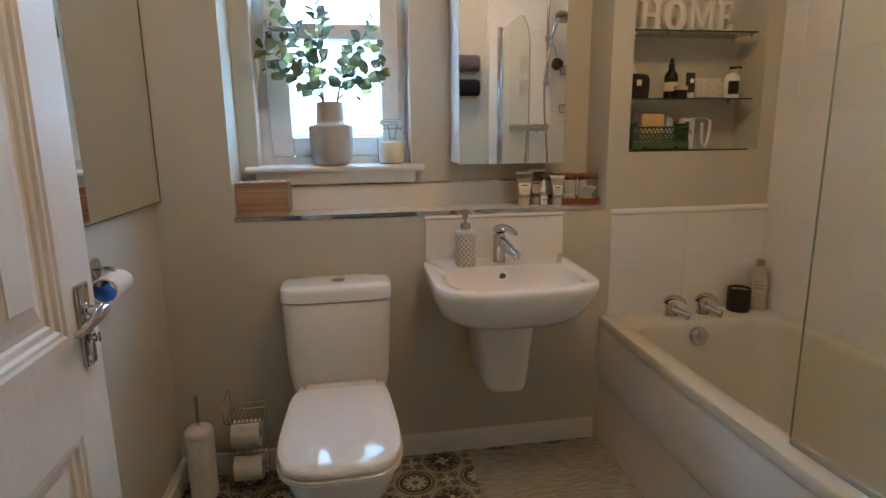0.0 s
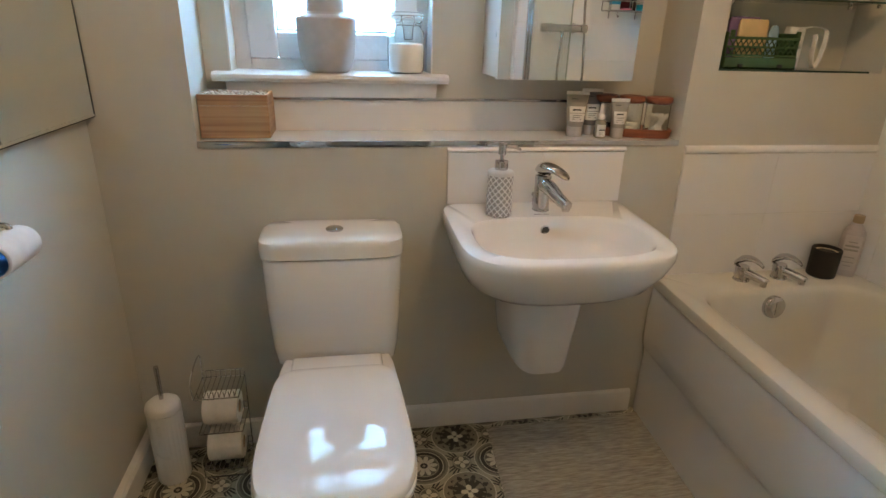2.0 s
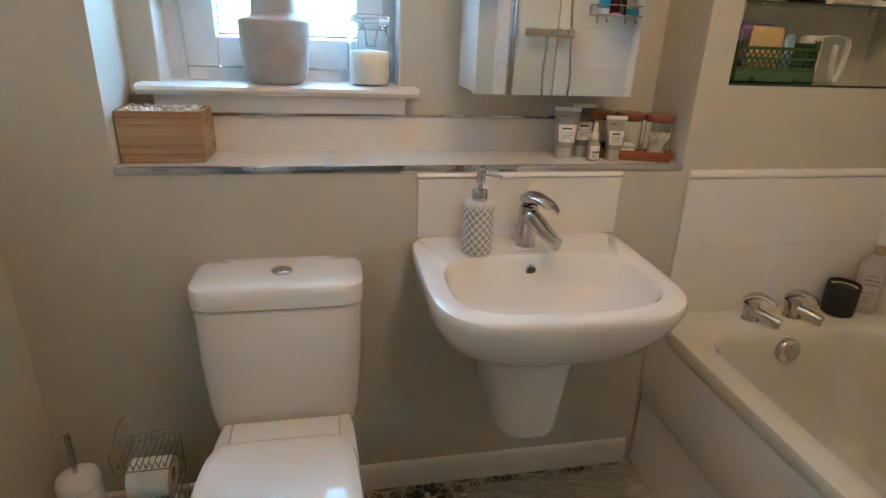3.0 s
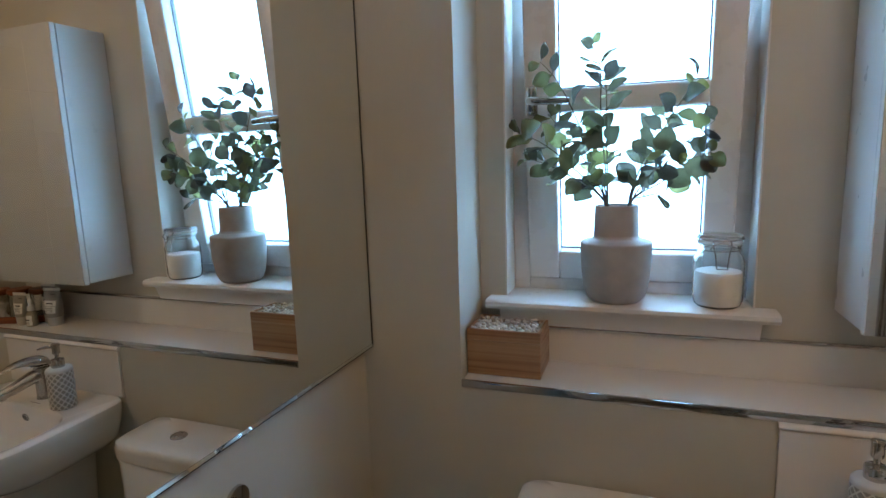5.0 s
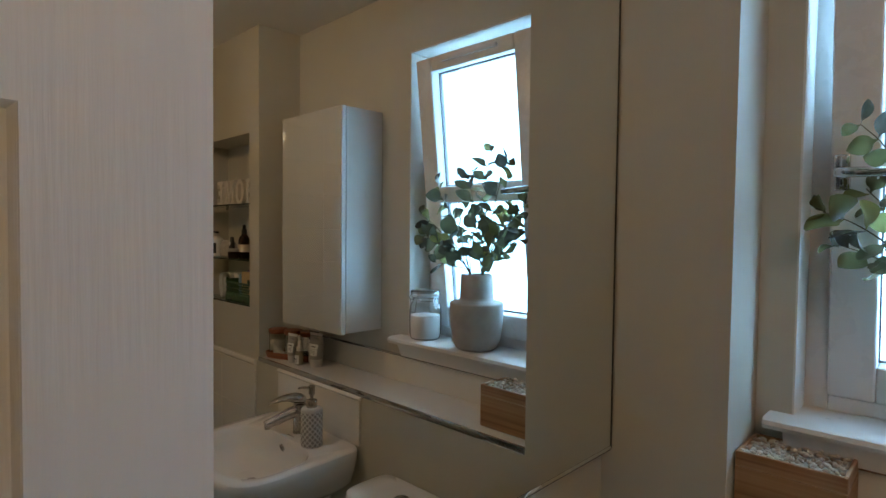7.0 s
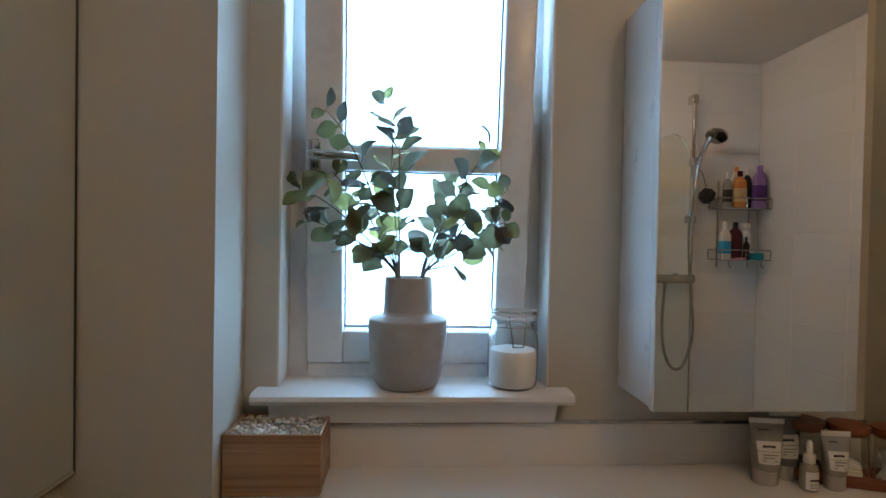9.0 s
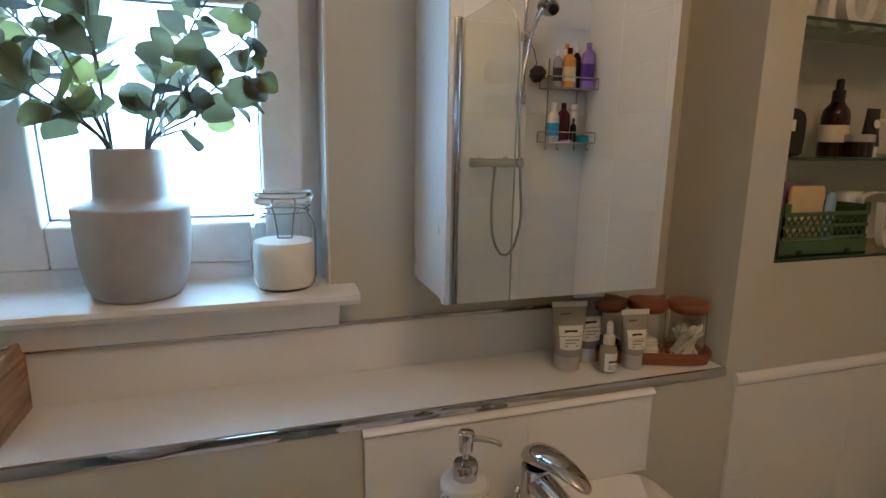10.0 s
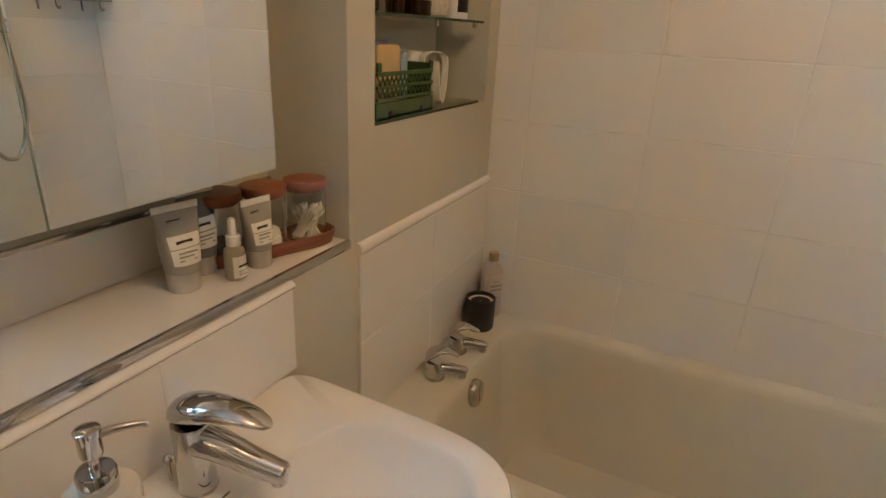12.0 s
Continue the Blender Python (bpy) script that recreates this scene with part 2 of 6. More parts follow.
def prism(outline, axis, a, b, bm=None):
    """A flat outline pushed from a to b along an axis; outline in the other two coordinates, in order."""
    put = {"x": lambda p, w: (w, p[0], p[1]), "y": lambda p, w: (p[0], w, p[1]), "z": lambda p, w: (p[0], p[1], w)}[axis]
    return loft([[put(p, a) for p in outline], [put(p, b) for p in outline]], bm)


def setting(name, bm, mat, label, category, smooth=0):
    return tagged(part(name, bm, mat, None, "", smooth), label, category, kind="structure")


# ---- the room ----
X1, END, DOORWALL, CEILING, RECESS, WEST, G = 2.384, -1.70, -1.77, 2.40, 0.198, -0.024, -0.03
NL, NR, NB, NT, ND = 1.748, 2.315, 1.182, 1.95, 0.16

setting("floor", box(-0.1, X1 + 0.1, -3.3, 0.45, -0.15, G), FLOOR, "grey and cream patterned vinyl floor with floral roundels", "floor")
setting("ceiling", box(-0.1, X1 + 0.1, -3.3, 0.45, CEILING, CEILING + 0.1), CEIL, "plain off-white painted ceiling", "ceiling")
setting("wall_west", box(-0.14, WEST, -1.9, 0.45, G, CEILING), WALL, "warm greige painted wall holding the mirror", "wall")
setting("wall_east", box(X1 + 0.0012, X1 + 0.12, -1.9, 0.45, G, CEILING), GROUT, "bathroom wall covered in white glazed tiles", "wall")

# window wall: recess back round the window opening
WL, WR, WB, WT, SILL = 0.309, 0.909, 1.116, 2.165, 1.144
bm = bmesh.new()
add_box(bm, 0.24, WL, RECESS, 0.45, 0.955, CEILING)
add_box(bm, WR, 1.66, RECESS, 0.45, 0.955, CEILING)
add_box(bm, WL, WR, RECESS, 0.45, 0.955, WB)
add_box(bm, WL, WR, RECESS, 0.45, WT, CEILING)
setting("wall_north", bm, WALL, "greige recess wall round the window", "wall")
bm = bmesh.new()
add_box(bm, WL, WL + 0.004, RECESS - 0.001, 0.30, SILL, WT - 0.004)
add_box(bm, WR - 0.004, WR, RECESS - 0.001, 0.30, SILL, WT - 0.004)
add_box(bm, WL, WR, RECESS - 0.001, 0.30, WT - 0.004, WT)
setting("window_reveal", bm, CEIL, "white painted plaster reveals of the window", "window reveal")
# boxed-out front: low box under the ledge, the pier by the mirror, the pier with the shelf niche
setting("wall_boxing_low", box(0.24, 1.66, 0.0, 0.45, G, 0.955), WALL, "greige boxed-out wall below the tiled ledge", "wall")
setting("wall_pier_mirror", box(WEST, 0.24, 0.0, 0.45, G, CEILING), WALL, "narrow greige wall pier beside the mirror", "wall")
bm = bmesh.new()
add_box(bm, 1.66, NL, 0.0, 0.45, G, CEILING)
add_box(bm, NR, X1 + 0.008, 0.0, 0.45, G, CEILING)
add_box(bm, NL, NR, 0.0, 0.45, G, NB)
add_box(bm, NL, NR, 0.0, 0.45, NT, CEILING)
add_box(bm, NL, NR, ND, 0.45, NB, NT)
setting("wall_pier_niche", bm, WALL, "greige wall pier with a recessed shelf niche above the bath", "wall")
# door wall and the end wall of the bath
bm = bmesh.new()
add_box(bm, -0.14, 0.102, -1.9, DOORWALL, G, CEILING)
add_box(bm, 1.1, 1.62, -1.9, DOORWALL, G, CEILING)
add_box(bm, 0.102, 1.1, -1.9, DOORWALL, 2.06, CEILING)
setting("wall_south", bm, WALL, "greige wall with the bathroom doorway", "wall")
setting("wall_bath_end", box(1.62, X1 + 0.0012, -1.9, END - 0.0012, G, CEILING), GROUT, "end wall of the bath behind white tiles", "wall")
# landing outside the doorway
bm = bmesh.new()
add_box(bm, -0.3, -0.1, -3.3, -1.9, G, CEILING)
add_box(bm, X1, X1 + 0.1, -3.3, -1.9, G, CEILING)
add_box(bm, -0.3, X1 + 0.1, -3.4, -3.3, G, CEILING)
setting("wall_landing", bm, WALL, "plain walls of the landing outside the door", "wall")

# skirting
SK = [(0.0, G), (-0.016, G), (-0.016, 0.042), (-0.012, 0.052), (-0.004, 0.057), (0.0, 0.057)]
setting("baseboard", prism([(y, z) for y, z in SK], "x", 0.002, 1.64), GLOSS_WHITE, "white painted skirting board below the basin", "skirting board", 30)
setting("baseboard", prism([(-y * 1.5 + WEST, z) for y, z in SK], "y", -1.76, -0.0), GLOSS_WHITE, "white painted skirting board along the mirror wall", "skirting board", 30)
# door lining
bm = bmesh.new()
add_box(bm, 0.102, 0.127, -1.9, DOORWALL + 0.012, G, 2.035, 0.002)
add_box(bm, 1.075, 1.1, -1.9, DOORWALL + 0.012, G, 2.035, 0.002)
add_box(bm, 0.102, 1.1, -1.9, DOORWALL + 0.012, 2.035, 2.06, 0.002)
setting("door_frame", bm, GLOSS_WHITE, "white painted door lining of the bathroom doorway", "door frame", 30)


# ---- window ----
def window():
    w = thing("window_1", (0.6, 0.32, 1.15), "white plastic window tilted open inwards with transom bar and trickle vent", "window", kind="structure")
    w.matrix_world = pose(0, 0, 0)
    y0, y1 = 0.285, 0.345
    fr = bmesh.new()
    a, b, c, d = WL, WR, WB, WT
    for q in ((a, a + 0.048, c, d), (b - 0.046, b, c, d), (a + 0.048, b - 0.046, c, c + 0.06), (a + 0.048, b - 0.046, d - 0.05, d)):
        add_box(fr, q[0], q[1], y0 + 0.012, y1 + 0.02, q[2], q[3], 0.004)
    part("window_frame", fr, UPVC, w)
    gl, gr, gb, gt, r0, r1 = 0.44, 0.797, 1.258, 2.08, 1.631, 1.688
    tilt = Matrix.Translation((0, 0.33, gb - 0.072)) @ pose(0, 0, 0, 6.4, 0, 0) @ Matrix.Translation((0, -0.314, 0.072 - gb))

    def leaning(bm):
        """The sash stands tilted inwards at the top, hinged along its foot."""
        bmesh.ops.transform(bm, matrix=tilt, verts=bm.verts)
        return bm
    sa = bmesh.new()
    so = (gl - 0.084, gr + 0.072, gb - 0.078, gt + 0.05)
    for q in ((so[0], gl, so[2], so[3]), (gr, so[1], so[2], so[3]), (gl, gr, so[2], gb), (gl, gr, gt, so[3]), (gl, gr, r0, r1)):
        add_box(sa, q[0], q[1], y0 - 0.012, y1, q[2], q[3], 0.006, 3)
    sash = part("sash", leaning(sa), UPVC, w, "white sash tilted inwards at its top")
    for z0, z1 in ((gb, r0), (r1, gt)):
        p = part("pane", leaning(box(gl - 0.005, gr + 0.005, 0.325, 0.331, z0 - 0.005, z1 + 0.005)), PANE, sash, "clear glass pane", 0)
        p.visible_shadow = False
        ga = bmesh.new()
        for q in ((gl, gl + 0.003, z0, z1), (gr - 0.003, gr, z0, z1), (gl, gr, z0, z0 + 0.004), (gl, gr, z1 - 0.004, z1)):
            add_box(ga, q[0], q[1], 0.312, 0.324, q[2], q[3])
        part("gasket", leaning(ga), GASKET, sash, "thin dark rubber gasket", 0)
    vent = box(0.5, 0.74, y0 - 0.024, y0 - 0.010, 2.102, 2.118, 0.005, 2)
    part("trickle_vent", leaning(vent), UPVC, sash)
    hd = bmesh.new()
    add_box(hd, 0.361, 0.391, y0 - 0.022, y0 - 0.01, 1.625, 1.70, 0.005, 2)
    tube([(0.376, y0 - 0.02, 1.664), (0.376, y0 - 0.05, 1.664), (0.384, y0 - 0.06, 1.664), (0.42, y0 - 0.063, 1.663), (0.478, y0 - 0.06, 1.66)], [0.012, 0.0105, 0.0105, 0.0105, 0.008], 12, hd, 6)
    part("handle", leaning(hd), CHROME, sash, "polished chrome window handle")


window()
sill = bmesh.new()
tri = [(RECESS + 0.12, 1.118), (0.152, 1.118), (0.138, 1.121), (0.132, 1.13), (0.134, 1.139), (0.145, 1.144), (RECESS + 0.12, 1.144)]
prism(tri, "x", 0.268, 0.952, sill)
prism([(RECESS, 1.074), (0.170, 1.074), (0.150, 1.118), (RECESS, 1.118)], "x", 0.302, 0.918, sill)
setting("window_sill", sill, GLOSS_WHITE, "white glossy window sill board with rounded nose", "window sill", 30)

# daylight beyond the glass
SKY = bpy.data.materials.new("bright_overcast_sky")
SKY.use_nodes = True
SKY.node_tree.nodes.clear()
_e, _o = SKY.node_tree.nodes.new("ShaderNodeEmission"), SKY.node_tree.nodes.new("ShaderNodeOutputMaterial")
_e.inputs["Color"].default_value, _e.inputs["Strength"].default_value = (0.33, 0.62, 1.0, 1), 48.0
SKY.node_tree.links.new(_e.outputs[0], _o.inputs["Surface"])
setting("backdrop", box(-7.0, 8.2, 2.6, 2.65, -2.0, 8.0), SKY, "plain bright overcast sky outside the window", "sky")


# ---- tiled ledge in the recess ----
ledge = thing("tiled_ledge", (0.24, 0, 0.955), "white glazed tile ledge with chrome edge trim", "ledge", kind="structure")
ledge.matrix_world = pose(0, 0, 0)
xs = [0.2405, 1.6595]
for a, b in zip(xs, xs[1:]):
    part("slab", box(a + 0.0008, b - 0.0008, 0.006, RECESS - 0.009, 0.9565, 0.972, 0.0012, 1), CERAMIC, ledge, smooth=0)
    part("upstand", box(a + 0.0008, b - 0.0008, RECESS - 0.008, RECESS - 0.0005, 0.9565, 1.0625, 0.0012, 1), CERAMIC, ledge, smooth=0)
part("trim", box(0.2405, 1.6595, -0.004, 0.005, 0.9555, 0.974, 0.0015, 2), CHROME, ledge, "chrome edge strip")
part("trim", box(0.2405, 1.6595, RECESS - 0.010, RECESS - 0.0005, 1.0635, 1.0715, 0.0015, 2), CHROME, ledge, "chrome edge strip")

# ---- wall mirror ----
mirror = thing("wall_mirror", (0.018, -0.033, 1.05), "large frameless wall mirror with a dark sealed edge", "mirror")
mirror.matrix_world = Matrix.Translation((0.001, -0.006, 1.042)) @ pose(0, 0, 0, 0, -0.15, -0.8)
part("glass", box(-0.006, 0.0, -1.15, 0.0, 0, 1.06), MIRROR, mirror, smooth=0)
bm = bmesh.new()
add_box(bm, -0.009, 0.0012, 0.0, 0.0035, -0.002, 1.062)
add_box(bm, -0.009, 0.0012, -1.15, 0.0, -0.003, 0.0)
part("bevel", prism([(0.0002, 0.0003), (0.0032, 0.0003), (0.0004, 0.006)], "y", -1.149, -0.001), MIRROR, mirror, "polished lower bevel", 0).matrix_parent_inverse = Matrix()
part("edge", bm, DARK_EDGE, mirror, "thin dark edge seal", 0)


# ---- door leaf, standing open beside the mirror wall ----
def door():
    d = thing("door_1", (0.17, DOORWALL, 0), "open white six-panel bathroom door with moulded wood grain", "door", kind="structure")
    d.matrix_world = pose(0, 0, 0)
    x0, x1, ya, yb, H = 0.137, 0.172, DOORWALL + 0.004, -0.988, 2.03
    st, mid = 0.114, 0.105
    ym = (ya + yb) / 2
    cols = ((ya + st, ym - mid / 2), (ym + mid / 2, yb - st))
    rows = ((0.19, 0.748), (0.93, 1.596), (1.715, 1.915))
    body = bmesh.new()
    ycuts = sorted({ya, yb, *[v for c in cols for v in c]})
    zcuts = sorted({G + 0.008, H, *[v for r in rows for v in r]})
    for p, q in zip(ycuts, ycuts[1:]):
        for r, s in zip(zcuts, zcuts[1:]):
            if (p, q) in cols and (r, s) in rows:
                add_box(body, x0 + 0.015, x1 - 0.015, p, q, r, s)
            else:
                add_box(body, x0, x1, p, q, r, s)
    part("leaf", body, DOOR, d, smooth=0)
    for p, q in cols:
        for r, s in rows:
            # stepped moulding and a raised field
            def frame_ring(inset, depth):
                return [(x1 - depth, p + inset, r + inset), (x1 - depth, q - inset, r + inset), (x1 - depth, q - inset, s - inset), (x1 - depth, p + inset, s - inset)]
            bm = loft([frame_ring(-0.001, -0.0006), frame_ring(0.004, 0.003), frame_ring(0.011, 0.003), frame_ring(0.016, 0.009), frame_ring(0.026, 0.010), frame_ring(0.031, 0.0146), frame_ring(0.041, 0.0146), frame_ring(0.077, 0.0035), frame_ring(0.0785, 0.001), frame_ring(0.083, 0.001)], cap=(False, True))
            part("panel", bm, DOOR, d, smooth=8)
    hy = -1.045
    h = part("door_handle", box(x1, x1 + 0.010, hy - 0.019, hy + 0.019, 0.857, 1.008, 0.0035, 2), CHROME, d, "chrome lever handle on a long back plate")
    part("rose", tube([(x1 + 0.009, hy, 0.958), (x1 + 0.013, hy, 0.958), (x1 + 0.015, hy, 0.958), (x1 + 0.032, hy, 0.958)], [0.0135, 0.0135, 0.0095, 0.0095], 20), CHROME, h)
    lv = tube([(x1 + 0.036, hy + 0.013, 0.961), (x1 + 0.038, hy, 0.96), (x1 + 0.039, hy - 0.025, 0.956), (x1 + 0.038, hy - 0.055, 0.949), (x1 + 0.035, hy - 0.08, 0.944), (x1 + 0.031, hy - 0.094, 0.943)], [0.0075, 0.0105, 0.0098, 0.0082, 0.0066, 0.0055], 16, None, 5)
    part("lever", lv, CHROME, h)
    tn = bmesh.new()
    tube([(x1 + 0.008, hy, 0.908), (x1 + 0.012, hy, 0.908), (x1 + 0.014, hy, 0.908), (x1 + 0.021, hy, 0.908)], [0.0105, 0.0105, 0.0065, 0.0065], 16, tn)
    add_box(tn, x1 + 0.017, x1 + 0.027, hy - 0.0035, hy + 0.0035, 0.899, 0.917, 0.0025)
    part("thumb_turn", tn, CHROME, h)
    for z in (0.866, 0.999):
        for dy in (-0.011, 0.011):
            part("screw", lathe([(0.0036, 0), (0.0036, 0.001), (0.001, 0.0018)], 0, 0, 0, 10), STEEL, h).matrix_world = pose(x1 + 0.0098, hy + dy, z, 0, 90, 0)
    for z in (0.22, 1.02, 1.80):
        part("hinge", tube([(0.16, ya - 0.001, z), (0.16, ya - 0.001, z + 0.09)], 0.006, 10), CHROME, d)


door()


# ---- tiles on the walls ----
def tile_mesh(w, h, t=0.008, bevel=0.0016):
    bm = box(-w / 2, w / 2, -t, 0.0, -h / 2, h / 2)
    front = [e for e in bm.edges if all(v.co.y < -t / 2 for v in e.verts)]
    bmesh.ops.bevel(bm, geom=front, offset=bevel, segments=1, affect="EDGES")
    mesh = bpy.data.meshes.new("tile")
    bmesh.ops.recalc_face_normals(bm, faces=bm.faces)
    bm.to_mesh(mesh)
    bm.free()
    mesh.materials.append(TILE)
    return mesh


TILES = {}


def lay_tile(parent, place, turn, w, h):
    key = (round(w, 3), round(h, 3))
    if key not in TILES:
        TILES[key] = tile_mesh(w - 0.0018, h - 0.0018)
    t = new("tile", TILES[key])
    t.matrix_world = Matrix.Translation(place) @ pose(0, 0, 0, 0, 0, turn)
    t.parent = parent
    return t


def spans(start, stop, first, pitch):
    """Tile edges between start and stop, on a lattice through first."""
    k0 = math.floor((start - first) / pitch)
    cuts = [start]
    k = k0 + 1
    while first + k * pitch < stop - 1e-6:
        if first + k * pitch > start + 1e-6:
            cuts.append(first + k * pitch)
        k += 1
    cuts.append(stop)
    return list(zip(cuts, cuts[1:]))


ROWS_Z = spans(0.512, CEILING, 0.512, 0.2045)
east = bpy.data.objects["wall_east"]
for a, b in spans(END, 0.0, -0.11, 0.33):
    for r, s in ROWS_Z:
        lay_tile(east, (X1 + 0.008, (a + b) / 2, (r + s) / 2), -90, b - a, s - r)
south = bpy.data.objects["wall_bath_end"]
for a, b in spans(1.62, X1, X1, 0.333):
    for r, s in ROWS_Z:
        lay_tile(south, ((a + b) / 2, END - 0.008, (r + s) / 2), 180, b - a, s - r)
pier = bpy.data.objects["wall_pier_niche"]
for a, b in ((1.686, 2.018), (2.018, X1)):
    for r, s in ((0.512, 0.727), (0.727, 0.931)):
        lay_tile(pier, ((a + b) / 2, 0, (r + s) / 2), 0, b - a, s - r)


def trim_bar(parent, x0, x1, z0, z1):
    """Rounded ceramic edge strip on a wall that faces -y."""
    out = [(0.0, z0), (-0.009, z0), (-0.0125, z0 + 0.004), (-0.0125, (z0 + z1) / 2), (-0.009, z1 - 0.003), (-0.004, z1), (0.0, z1)]
    part("trim", prism(out, "x", x0, x1), CERAMIC, parent, "rounded white edge trim", 60)


part("grout_bed", box(1.686, X1, -0.0068, 0.0, 0.513, 0.931), GROUT, pier, smooth=0)
trim_bar(pier, 1.684, X1, 0.933, 0.957)

splash = thing("basin_splashback", (1.2, 0, 0.8), "white tiled splashback with rounded edge strip behind the basin", "splashback", kind="structure")
splash.matrix_world = pose(0, 0, 0)
for a, b in ((0.93, 1.222), (1.222, 1.483)):
    lay_tile(splash, ((a + b) / 2, 0, 0.862), 0, b - a, 0.158)
part("grout_bed", box(0.931, 1.482, -0.0068, 0.0, 0.784, 0.94), GROUT, splash, smooth=0)
trim_bar(splash, 0.928, 1.485, 0.942, 0.9545)


# ---- toilet ----
def toilet():
    t = thing("toilet", (0.582, 0, 0), "white close-coupled ceramic toilet with closed lid", "toilet")
    t.matrix_world = pose(0, 0, 0)
    cx = 0.594
    S = lambda hw, b, f, z, eb=7.0, ef=5.0: squircle(cx - 0.003, -0.1, hw + 0.004, b, f + 0.008, z - 0.010, eb, ef)
    part("cistern", loft([S(0.158, 0.085, 0.058, 0.360), S(0.168, 0.09, 0.068, 0.37), S(0.176, 0.092, 0.073, 0.42), S(0.184, 0.094, 0.079, 0.55), S(0.187, 0.095, 0.081, 0.695), S(0.184, 0.093, 0.078, 0.699)]), CERAMIC, t)
    part("cistern_lid", loft([S(0.186, 0.094, 0.081, 0.701), S(0.191, 0.097, 0.086, 0.704), S(0.192, 0.097, 0.087, 0.735), S(0.189, 0.096, 0.083, 0.748), S(0.178, 0.09, 0.073, 0.755), S(0.12, 0.06, 0.045, 0.758)]), CERAMIC, t)
    b = part("flush_button", lathe([(0.024, 0.0), (0.024, 0.004), (0.021, 0.0065), (0.019, 0.006), (0.018, 0.007), (0.004, 0.0085)], 0.598, -0.104, 0.747, 32), CHROME, t, "round chrome dual flush button")
    part("button_split", box(0.5975, 0.5985, -0.121, -0.087, 0.7545, 0.7558), DARK_EDGE, b, smooth=0)
    cy = -0.52
    D = lambda hw, bk, fr, z, tp=0.15, ef=3.7: [(x, y, zz + 0.004 + 0.055 * (y - cy) - 0.1 * (y - cy) ** 2) for x, y, zz in squircle(cx, cy, hw, bk - 0.026, fr, z, 7.0, ef, 72, tp)]
    part("lid", loft([D(0.178, 0.235, 0.235, 0.402), D(0.183, 0.238, 0.241, 0.406), D(0.183, 0.238, 0.241, 0.416), D(0.179, 0.235, 0.236, 0.425), D(0.170, 0.229, 0.225, 0.4288), D(0.155, 0.215, 0.205, 0.4296), D(0.08, 0.12, 0.1, 0.4299), D(0.03, 0.05, 0.04, 0.43)]), SEAT, t)
    part("seat", loft([D(0.18, 0.235, 0.236, 0.381), D(0.185, 0.238, 0.243, 0.385), D(0.185, 0.238, 0.243, 0.396), D(0.18, 0.235, 0.238, 0.3995)]), CERAMIC, t)
    part("hinge_bar", box(cx - 0.125, cx + 0.125, -0.31, -0.20, 0.372, 0.404, 0.008, 3), CERAMIC, t)
    P = lambda hw, bk, fr, z, ef=2.5, tp=0.1: squircle(cx, cy, hw, bk, fr, z, 6.0, ef, 72, tp)
    part("pan", loft([P(0.098, 0.42, 0.10, G, 3.5), P(0.098, 0.42, 0.10, G + 0.012, 3.5), P(0.093, 0.42, 0.095, G + 0.03, 3.5), P(0.093, 0.42, 0.095, 0.12, 3.5), P(0.1, 0.42, 0.11, 0.175, 3.0), P(0.135, 0.42, 0.165, 0.225), P(0.16, 0.42, 0.203, 0.275), P(0.174, 0.42, 0.222, 0.325), P(0.178, 0.42, 0.23, 0.365), P(0.177, 0.42, 0.229, 0.374), P(0.17, 0.41, 0.222, 0.379)]), CERAMIC, t)


toilet()


